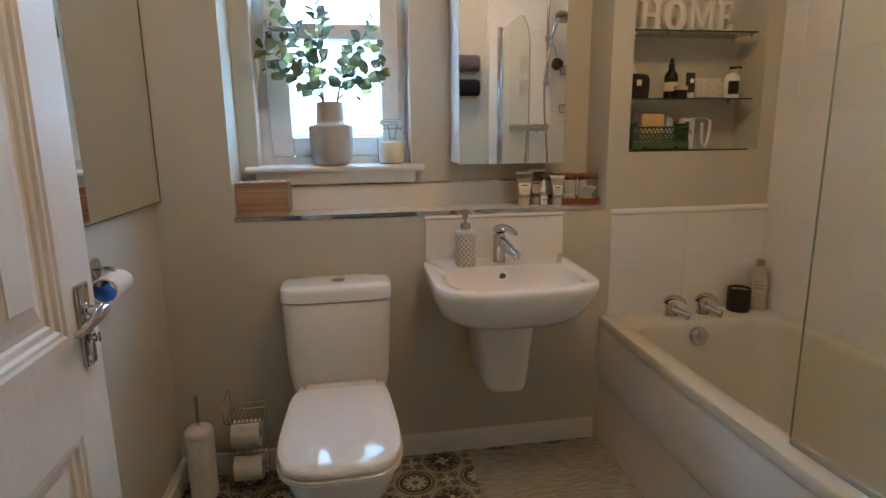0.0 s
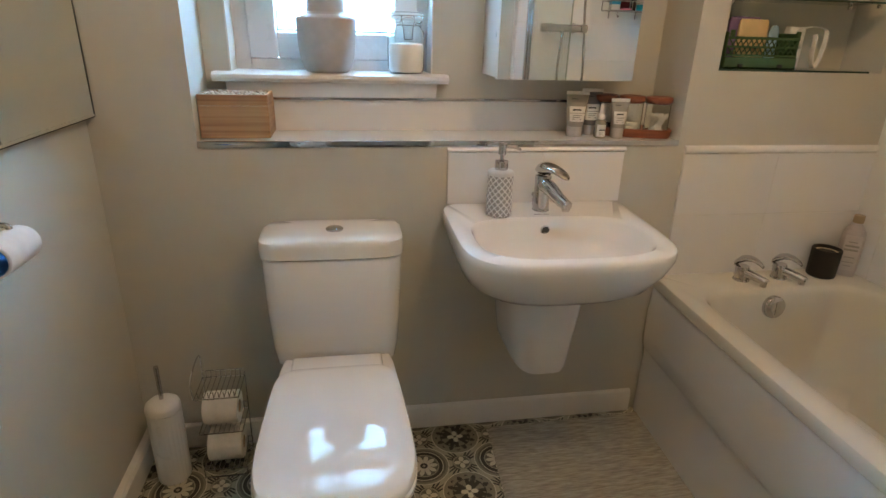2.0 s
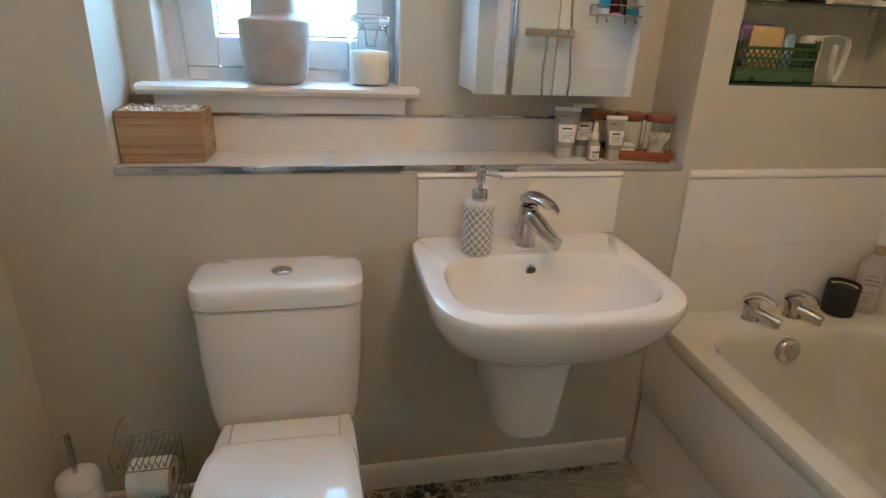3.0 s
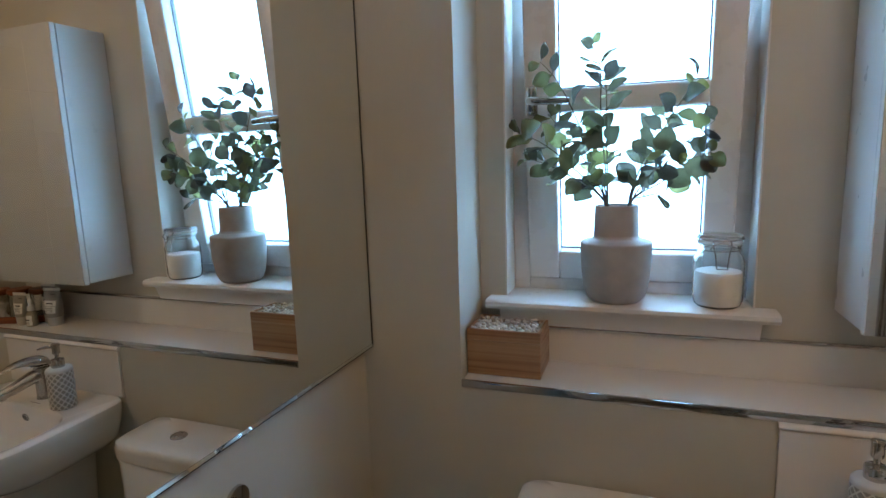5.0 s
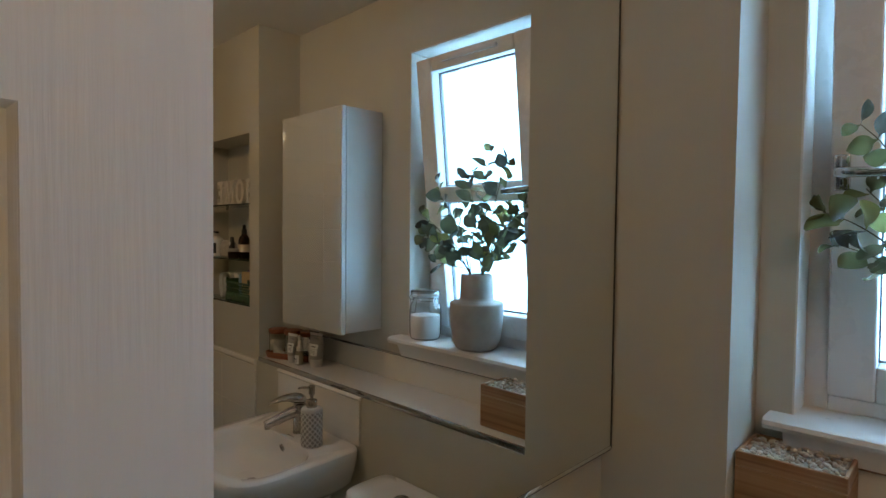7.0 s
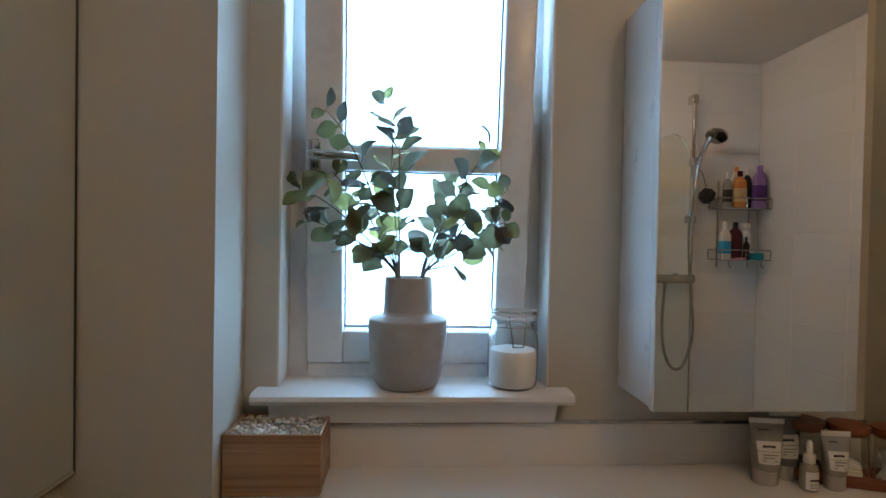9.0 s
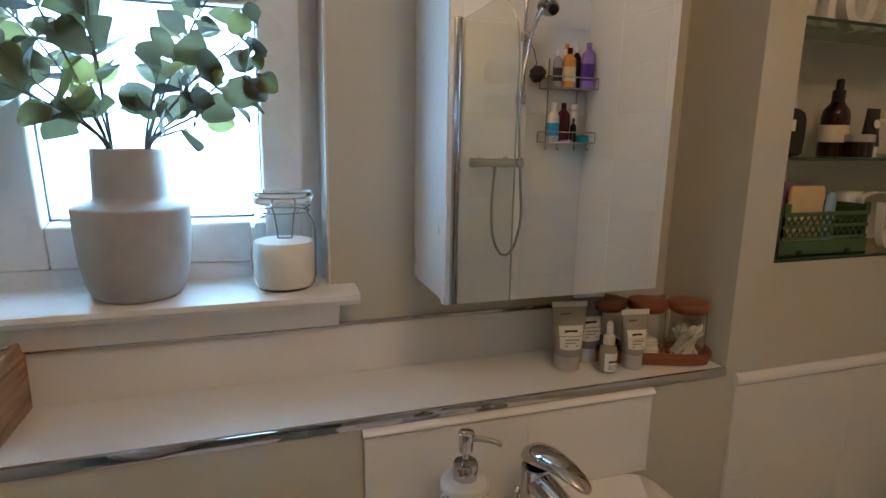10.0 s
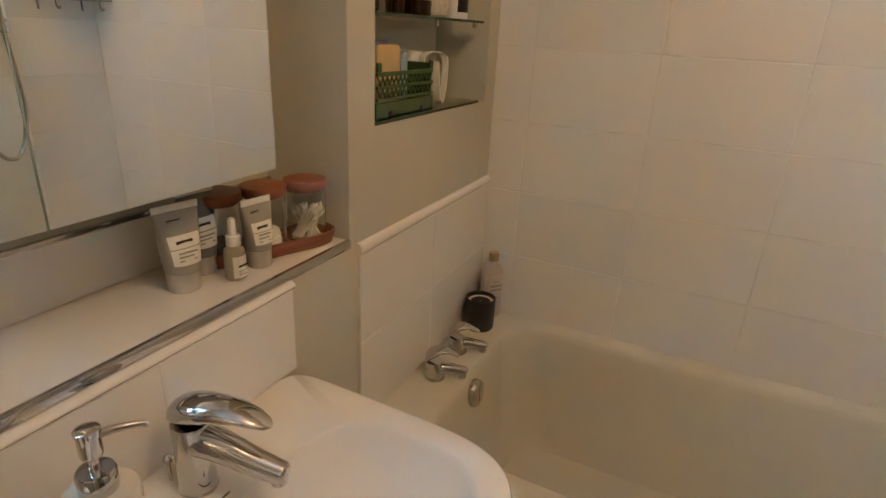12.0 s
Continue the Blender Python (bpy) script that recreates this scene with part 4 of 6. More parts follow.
def eucalyptus():
    t = thing("eucalyptus_stems", (0.592, 0.213, 1.32), "green eucalyptus branches with round leaves in the vase", "plant")
    t.matrix_world = pose(0, 0, 0)
    rnd = random.Random(11)

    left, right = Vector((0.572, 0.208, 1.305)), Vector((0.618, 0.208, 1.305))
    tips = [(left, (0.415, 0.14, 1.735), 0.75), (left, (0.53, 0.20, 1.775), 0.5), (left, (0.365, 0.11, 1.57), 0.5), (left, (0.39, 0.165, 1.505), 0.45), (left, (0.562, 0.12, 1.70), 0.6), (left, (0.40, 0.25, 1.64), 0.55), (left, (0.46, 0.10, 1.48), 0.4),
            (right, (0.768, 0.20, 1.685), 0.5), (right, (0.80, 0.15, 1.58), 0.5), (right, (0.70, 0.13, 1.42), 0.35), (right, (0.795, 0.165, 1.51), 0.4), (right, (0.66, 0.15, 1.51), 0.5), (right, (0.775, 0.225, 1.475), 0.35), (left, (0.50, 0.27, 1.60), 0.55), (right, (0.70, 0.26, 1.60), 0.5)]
    stems = []
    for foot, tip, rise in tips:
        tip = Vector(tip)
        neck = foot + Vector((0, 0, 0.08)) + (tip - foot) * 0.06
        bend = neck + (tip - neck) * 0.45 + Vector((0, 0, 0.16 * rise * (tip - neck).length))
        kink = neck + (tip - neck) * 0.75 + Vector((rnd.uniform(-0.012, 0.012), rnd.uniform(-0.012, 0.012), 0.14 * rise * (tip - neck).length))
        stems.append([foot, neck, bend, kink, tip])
    meshes = []
    for k in range(4):
        bm = bmesh.new()
        wide, cup = (0.46, 0.43, 0.49, 0.34)[k], (0.10, -0.06, 0.16, 0.04)[k]
        rows = []
        for i in range(-1, 10):
            u = max(i, -1.6) / 9
            w = 0.014 if i < 0 else wide * max(math.sin(math.pi * (0.035 + 0.95 * u ** 0.86)), 0.03) ** (0.6 if u < 0.5 else 0.66)
            rows.append([bm.verts.new((w * s, u if i >= 0 else -0.2, cup * math.sin(u * 3.0) + 0.25 * w * abs(s) + 0.05 * math.sin(5 * u + 2 * s + k) * (i >= 0))) for s in (-1, -0.5, 0, 0.5, 1)])
        for a, b in zip(rows, rows[1:]):
            for i in range(4):
                bm.faces.new((a[i], a[i + 1], b[i + 1], b[i]))
        m = bpy.data.meshes.new("leaf")
        bm.to_mesh(m)
        bm.free()
        m.materials.append(LEAF)
        m.shade_smooth()
        meshes.append(m)
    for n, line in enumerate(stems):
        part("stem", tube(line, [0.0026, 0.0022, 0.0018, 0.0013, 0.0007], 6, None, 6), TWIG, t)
        pts = spline(line, 12)
        length = sum((b - a).length for a, b in zip(pts, pts[1:]))
        run, nxt, side = 0.0, 0.135, 1
        for a, b in zip(pts, pts[1:]):
            run += (b - a).length
            if run >= nxt or b is pts[-1]:
                along = (b - a).normalized()
                for _ in range(2 if rnd.random() < 0.6 else 1):
                    out = along.cross(Vector((rnd.uniform(-0.35, 0.35), 1, rnd.uniform(-0.35, 0.35)))).normalized() * side
                    d = (out * rnd.uniform(0.6, 1.0) + along * rnd.uniform(0.25, 0.9) + Vector((0, rnd.uniform(-0.75, 0.35), rnd.uniform(-0.35, 0.15)))).normalized()
                    face = Vector((rnd.uniform(-1.1, 1.1), -1 + 0.9 * rnd.random(), rnd.uniform(-0.5, 1.3)))
                    zax = (face - d * face.dot(d)).normalized()
                    xax = d.cross(zax)
                    size = rnd.uniform(0.038, 0.058) * (0.7 if run > length * 0.93 else 1.0)
                    stalk = b + d * size * 0.2
                    leaf = new("leaf", meshes[rnd.randrange(4)])
                    rot = Matrix((xax, d, zax)).transposed().to_4x4()
                    leaf.matrix_world = Matrix.Translation(stalk) @ rot @ Matrix.Diagonal((size, size, size, 1))
                    leaf.parent = t
                    side = -side
                nxt = run + rnd.uniform(0.028, 0.046)


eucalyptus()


def clip_jar():
    t = thing("clip_top_jar", (0.828, 0.203, SILL + 0.0005), "clip-top glass jar half full of white bath salts", "jar")
    prof = [(0.03, 0.0), (0.042, 0.001), (0.048, 0.008), (0.0505, 0.02), (0.051, 0.095), (0.048, 0.112), (0.041, 0.122), (0.040, 0.133), (0.043, 0.136), (0.043, 0.14)]
    inner = [(r - 0.003, z + (0.004 if i == 0 else 0.0)) for i, (r, z) in enumerate(prof)][::-1]
    part("jar", lathe(prof + inner, seg=48), GLASS, t).visible_shadow = False
    part("salt", lathe([(0.03, 0.005), (0.042, 0.006), (0.0465, 0.02), (0.047, 0.07), (0.045, 0.079), (0.03, 0.081), (0.005, 0.083)], seg=40), SALT, t, "white bath salts")
    part("seal", lathe([(0.0405, 0.1405), (0.044, 0.1405), (0.044, 0.1435), (0.0405, 0.1435)], seg=40), plain("pale_rubber", (0.55, 0.6, 0.6), 0.5), t)
    part("lid", lathe([(0.038, 0.144), (0.0445, 0.144), (0.046, 0.148), (0.046, 0.157), (0.043, 0.161), (0.03, 0.1625), (0.008, 0.163)], seg=48), GLASS, t, "clear glass lid")
    wires = bmesh.new()
    ringpts = lambda z, r: [(r * math.cos(a), r * math.sin(a), z) for a in [2 * math.pi * i / 32 for i in range(32)]]
    tube(ringpts(0.128, 0.0425), 0.0013, 6, wires, 0, True)
    tube(ringpts(0.152, 0.0475), 0.0013, 6, wires, 0, True)
    for s in (-1, 1):
        tube([(s * 0.016, -0.041, 0.152), (s * 0.017, -0.052, 0.14), (s * 0.014, -0.05, 0.128), (s * 0.011, -0.053, 0.105), (s * 0.010, -0.054, 0.092)], 0.0014, 6, wires, 4)
        tube([(s * 0.02, -0.04, 0.128), (s * 0.021, -0.051, 0.137), (s * 0.008, -0.053, 0.146), (0, -0.053, 0.147)], 0.0014, 6, wires, 4)
    tube([(-0.010, -0.054, 0.092), (0.010, -0.054, 0.092)], 0.0014, 6, wires)
    part("wire_clip", wires, STEEL, t, "steel wire clip")
    t.scale = (1.12, 1.12, 1.08)


clip_jar()


def pebble_box():
    t = thing("bamboo_box", (0.336, 0.112, 0.9745), "square bamboo box filled with cream pebbles", "box")
    w, d, h = 0.0925, 0.07, 0.118
    for name, q in (("front", (-w, w, -d, -d + 0.007)), ("back", (-w, w, d - 0.007, d)), ("side", (-w, -w + 0.007, -d + 0.0072, d - 0.0072)), ("side", (w - 0.007, w, -d + 0.0072, d - 0.0072))):
        for z0, z1 in ((0.0, 0.088), (0.089, h)):
            part(name, box(*q, z0, z1, 0.0012, 1), BAMBOO, t, smooth=0)
    part("base", box(-w + 0.0072, w - 0.0072, -d + 0.0072, d - 0.0072, 0.001, 0.007), BAMBOO, t, smooth=0)
    part("pebble_bed", box(-w + 0.0072, w - 0.0072, -d + 0.0072, d - 0.0072, 0.0075, 0.107), PEBBLE, t, smooth=0)
    rnd, bm = random.Random(5), bmesh.new()
    for _ in range(230):
        c = Vector((rnd.uniform(-w + 0.012, w - 0.012), rnd.uniform(-d + 0.011, d - 0.011), 0.1075 + rnd.uniform(0, 0.010)))
        m = Matrix.Translation(c) @ Euler([rnd.uniform(-0.5, 0.5), rnd.uniform(-0.5, 0.5), rnd.uniform(0, 6.3)]).to_matrix().to_4x4() @ Matrix.Diagonal((rnd.uniform(0.005, 0.0095), rnd.uniform(0.004, 0.007), rnd.uniform(0.003, 0.005), 1))
        bmesh.ops.create_icosphere(bm, subdivisions=1, radius=1.0, matrix=m)
    tagged(part("pebble_heap", bm, PEBBLE, t, "heap of cream and white pebbles", 80), kind="stuff")


pebble_box()


def label_on(parent, bm, lines):
    """A pale label with dark rows of unreadable print."""
    lab = part("label", bm, LABEL, parent, "white printed label")
    for q in lines:
        part("print", box(*q), INK, lab, smooth=0)


def squeeze_tube(x, y, turn, h, w, mat_, label, tilt=0):
    t = thing("cosmetic_tube", (0, 0, 0), label, "cosmetic tube", "tubes on the ledge")
    part("cap", lathe([(w * 0.33, 0), (w * 0.345, 0.001), (w * 0.36, 0.03), (w * 0.355, 0.031)], seg=32), SILVER_CAP, t, "silver screw cap")
    secs = []
    for i in range(12):
        u = i / 11
        hw = w * (0.36 + 0.14 * u)
        th = w * 0.36 * (1 - u ** 1.6) + 0.0016
        secs.append(squircle(0, 0, hw, th, th, 0.031 + (h - 0.041) * u, 2 + 2 * u, 2 + 2 * u, 32))
    part("body", loft(secs), mat_, t)
    part("crimp", box(-w * 0.505, w * 0.505, -0.0018, 0.0018, h - 0.0105, h, 0.0008), WHITE_PLASTIC, t, "pale crimped end")

    def front(u, f):
        return -(w * 0.36 * (1 - u ** 1.6) + 0.0016) * f
    for za, zb in ((0.26, 0.52), (0.535, 0.74)):
        lab = []
        for i in range(5):
            u = za - 0.1 + (zb - za) * i / 4
            z = 0.031 + (h - 0.041) * u
            hw, th = w * (0.36 + 0.14 * u), w * 0.36 * (1 - u ** 1.6) + 0.0016
            e = 2 + 2 * u
            row = []
            for j in range(13):
                xx = -0.8 + 1.6 * j / 12
                row.append((hw * xx, -th * (1 - abs(xx) ** e) ** (1 / e) - 0.0005, z))
            lab.append(row)
        bm = bmesh.new()
        vs = [[bm.verts.new(p) for p in r] for r in lab]
        for a, b in zip(vs, vs[1:]):
            for j in range(12):
                bm.faces.new((a[j], a[j + 1], b[j + 1], b[j]))
        lb = part("label", bm, LABEL, t, "white printed label")
        um = (za + zb) / 2 - 0.1
        zz, fy = 0.031 + (h - 0.041) * um, front(um, 1.0) - 0.0008
        if za > 0.5:
            part("print", box(-w * 0.2, w * 0.16, fy - 0.0003, fy + 0.002, zz - 0.0035, zz + 0.0015), INK, lb, smooth=0)
        else:
            for k in range(3):
                part("print", box(-w * 0.2, w * (0.2, 0.12, 0.18)[k], fy - 0.0002, fy + 0.002, zz + 0.006 - k * 0.006, zz + 0.008 - k * 0.006), GREY_TUBE, lb, smooth=0)
    for k in range(2):
        fy = front(0.86, 1.0) - 0.0006
        part("print", box(-w * 0.28, w * 0.02, fy, fy + 0.001, 0.031 + (h - 0.041) * (0.86 - 0.035 * k), 0.0325 + (h - 0.041) * (0.86 - 0.035 * k)), INK, t, smooth=0)
    t.matrix_world = Matrix.Translation((x, y, 0.9725)) @ pose(0, 0, 0, tilt, 0, turn)


squeeze_tube(1.350, 0.09, -10, 0.136, 0.07, GREY_TUBE, "grey cosmetic tube with white label standing on its cap")
squeeze_tube(1.410, 0.118, -4, 0.142, 0.067, DARK_TUBE, "darker slate cosmetic tube with white label behind a dropper bottle")
squeeze_tube(1.478, 0.058, -8, 0.119, 0.057, GREY_TUBE, "short grey cosmetic tube with white label beside the jar tray")


def dropper():
    t = thing("dropper_bottle", (1.418, 0.052, 0.9725), "small cloudy serum bottle with white dropper cap", "dropper bottle")
    part("bottle", lathe([(0.013, 0), (0.0165, 0.002), (0.017, 0.005), (0.017, 0.045), (0.0155, 0.051), (0.010, 0.056), (0.009, 0.06)], seg=32), SERUM, t)
    part("collar", lathe([(0.0108, 0.057), (0.0112, 0.058), (0.0112, 0.073), (0.010, 0.074)], seg=28), WHITE_PLASTIC, t)
    part("bulb", lathe([(0.0068, 0.074), (0.0062, 0.08), (0.0064, 0.092), (0.0055, 0.099), (0.003, 0.102), (0.0005, 0.103)], seg=24), WHITE_PLASTIC, t, "white rubber bulb")
    a = [(-0.95 + 1.9 * i / 12) for i in range(13)]
    bm = bmesh.new()
    rows = [[bm.verts.new((0.0173 * math.sin(q), -0.0173 * math.cos(q), z)) for q in a] for z in (0.006, 0.042)]
    for j in range(12):
        bm.faces.new((rows[0][j], rows[0][j + 1], rows[1][j + 1], rows[1][j]))
    lb = part("label", bm, LABEL, t, "white printed label")
    part("print", box(-0.009, 0.009, -0.0176, -0.0165, 0.024, 0.0275), INK, lb, smooth=0)
    for k in range(3):
        part("print", box(-0.009, 0.007 - 0.003 * (k % 2), -0.0176, -0.0165, 0.017 - 0.0035 * k, 0.0184 - 0.0035 * k), GREY_TUBE, lb, smooth=0)


dropper()


def jar_set():
    ang = -22
    m = Matrix.Translation((1.534, 0.094, 0.9722)) @ pose(0, 0, 0, 0, 0, ang)
    tray = thing("wooden_tray", (0, 0, 0), "red-brown oval wooden tray holding three glass jars", "tray")
    tray.matrix_world = m
    R = lambda hw, d, z: squircle(0, 0, hw, d, d, z, 4, 4, 56)
    part("dish", loft([R(0.122, 0.040, 0), R(0.126, 0.044, 0.002), R(0.131, 0.049, 0.026), R(0.1295, 0.0475, 0.028), R(0.127, 0.045, 0.026), R(0.122, 0.040, 0.010), R(0.06, 0.02, 0.0095)]), RED_WOOD, tray)
    for k, dx in enumerate((-0.082, 0.0, 0.082)):
        c = m @ Vector((dx, 0, 0.0105))
        j = thing("storage_jar", tuple(c), ("glass jar with wooden lid behind the cosmetic tubes", "glass jar of cotton pads with red-brown wooden lid", "glass jar of cotton buds with red-brown wooden lid")[k], "jar", "jars on the wooden tray")
        prof = [(0.03, 0.0), (0.036, 0.001), (0.0375, 0.005), (0.0375, 0.102)]
        part("glass", lathe(prof + [(0.0355, 0.102), (0.0355, 0.006), (0.02, 0.0045)], seg=40), GLASS, j).visible_shadow = False
        part("lid", lathe([(0.034, 0.098), (0.035, 0.1025), (0.0395, 0.103), (0.0405, 0.106), (0.0405, 0.116), (0.0385, 0.1195), (0.03, 0.121), (0.01, 0.1212)], seg=48), RED_WOOD, j, "turned red-brown wooden lid")
        rnd = random.Random(20 + k)
        j.scale = (1, 1, 0.95)
        if k == 2:
            sticks, tips = bmesh.new(), bmesh.new()
            for _ in range(60):
                a, r0, r1 = rnd.uniform(0, 6.28), rnd.uniform(0.002, 0.017), rnd.uniform(0.006, 0.028)
                a2 = a + rnd.uniform(1.4, 2.2)
                p, q = Vector((0.027 * math.cos(a), 0.027 * math.sin(a), 0.007)), Vector((r1 * math.cos(a2), r1 * math.sin(a2), 0.052 + rnd.uniform(-0.004, 0.008)))
                p *= rnd.uniform(0.5, 1.0)
                p.z = 0.007
                tube([p, q], 0.0011, 5, sticks)
                d = (q - p).normalized()
                tube([q - d * 0.002, q + d * 0.003, q + d * 0.009, q + d * 0.013], [0.0012, 0.0024, 0.0026, 0.0008], 6, tips)
            tagged(part("cotton_bud_sticks", sticks, WHITE_PLASTIC, j, "white cotton bud sticks"), kind="stuff")
            tagged(part("cotton_bud_tips", tips, PAPER, j, "fluffy cotton bud tips"), kind="stuff")
        elif k == 1:
            for i in range(5):
                p = part("cotton_pad", lathe([(0.025, 0), (0.027, 0.0015), (0.027, 0.0045), (0.025, 0.006)], seg=24), PAPER, j)
                p.matrix_world = Matrix.Translation(c) @ pose(0.002 * (i % 2), 0.001 * i, 0.0065 + 0.0058 * i, 2 * (i % 3), 3 * (i % 2), 0)
        else:
            part("hair_ties", lathe([(0.012, 0.007), (0.03, 0.007), (0.033, 0.02), (0.03, 0.03), (0.014, 0.032)], seg=24), FABRIC, j, "dark bundle of hair ties")


jar_set()


def soap_dispenser():
    t = thing("soap_dispenser", (1.064, -0.110, 0.7805), "taupe trellis-patterned ceramic soap dispenser with chrome pump", "soap dispenser")
    part("body", lathe([(0.03, 0), (0.0345, 0.002), (0.0355, 0.006), (0.0355, 0.104), (0.034, 0.11), (0.029, 0.1145), (0.018, 0.116)], seg=48), TRELLIS, t)
    part("shoulder", lathe([(0.0352, 0.1035), (0.0358, 0.104), (0.0354, 0.1095), (0.0335, 0.1125), (0.028, 0.1152), (0.016, 0.117)], seg=48), plain("pale_grey_glaze", (0.6, 0.58, 0.55), 0.35), t)
    part("collar", lathe([(0.0165, 0.115), (0.018, 0.117), (0.018, 0.136), (0.0165, 0.138), (0.006, 0.139)], seg=36), CHROME, t)
    s = part("pump", lathe([(0.0055, 0.137), (0.0055, 0.152), (0.0095, 0.153), (0.0105, 0.156), (0.0105, 0.176), (0.0115, 0.177), (0.0115, 0.180), (0.008, 0.182)], seg=28), CHROME, t, "chrome pump head")
    n = part("nozzle", tube([(0, 0, 0.172), (0.02, -0.012, 0.173), (0.038, -0.022, 0.17), (0.043, -0.025, 0.167)], [0.0045, 0.004, 0.0032, 0.0028], 10, None, 4), CHROME, s)
    t.scale = (1.05, 1.05, 1.15)


soap_dispenser()


# ---- bath rim ----
def bath_rim():
    c = thing("candle", (2.246, -0.064, 0.5155), "black tumbler candle with cream wax on the bath rim", "candle")
    part("holder", lathe([(0.038, 0), (0.0425, 0.002), (0.0445, 0.008), (0.0455, 0.096), (0.044, 0.1), (0.0405, 0.1), (0.0395, 0.095), (0.0395, 0.088)], seg=44), CHARCOAL, c)
    part("wax", lathe([(0.04, 0.086), (0.0395, 0.0885), (0.02, 0.0875), (0.002, 0.088)], seg=32), WAX, c, "cream candle wax")
    part("wick", tube([(0, 0, 0.079), (0.001, 0, 0.088)], 0.001, 6), INK, c)
    b = thing("bath_foam_bottle", (2.322, -0.062, 0.5155), "pale printed bath foam bottle with dull gold cap in the corner", "bottle")
    part("bottle", loft([squircle(0, 0, w, d, d, z, 3, 3, 40) for w, d, z in ((0.028, 0.019, 0), (0.031, 0.021, 0.003), (0.031, 0.021, 0.12), (0.0285, 0.0195, 0.14), (0.018, 0.015, 0.156), (0.0125, 0.0125, 0.163), (0.0125, 0.0125, 0.166))]), plain("pale_mauve_bottle", (0.5, 0.45, 0.45), 0.3), b)
    part("cap", lathe([(0.0135, 0.166), (0.0145, 0.167), (0.0145, 0.187), (0.0125, 0.189)], seg=28), plain("dull_gold_cap", (0.36, 0.27, 0.15), 0.4), b, "dull gold screw cap")
    lb = part("label", box(-0.022, 0.022, -0.0225, -0.0205, 0.02, 0.13, 0.001), plain("pale_mauve_label", (0.56, 0.51, 0.5), 0.4), b, "pale label with dark print")
    for z, w, h in ((0.108, 0.012, 0.003), (0.094, 0.018, 0.006), (0.082, 0.018, 0.006), (0.06, 0.013, 0.003), (0.045, 0.016, 0.002), (0.034, 0.010, 0.002)):
        part("print", box(-w, w, -0.0229, -0.022, z, z + h), GREY_TUBE, lb, smooth=0)
    b.matrix_world = Matrix.Translation((2.337, -0.062, 0.5155)) @ pose(0, 0, 0, 0, 0, -38) @ Matrix.Diagonal((1.12, 1.12, 1.14, 1))


bath_rim()


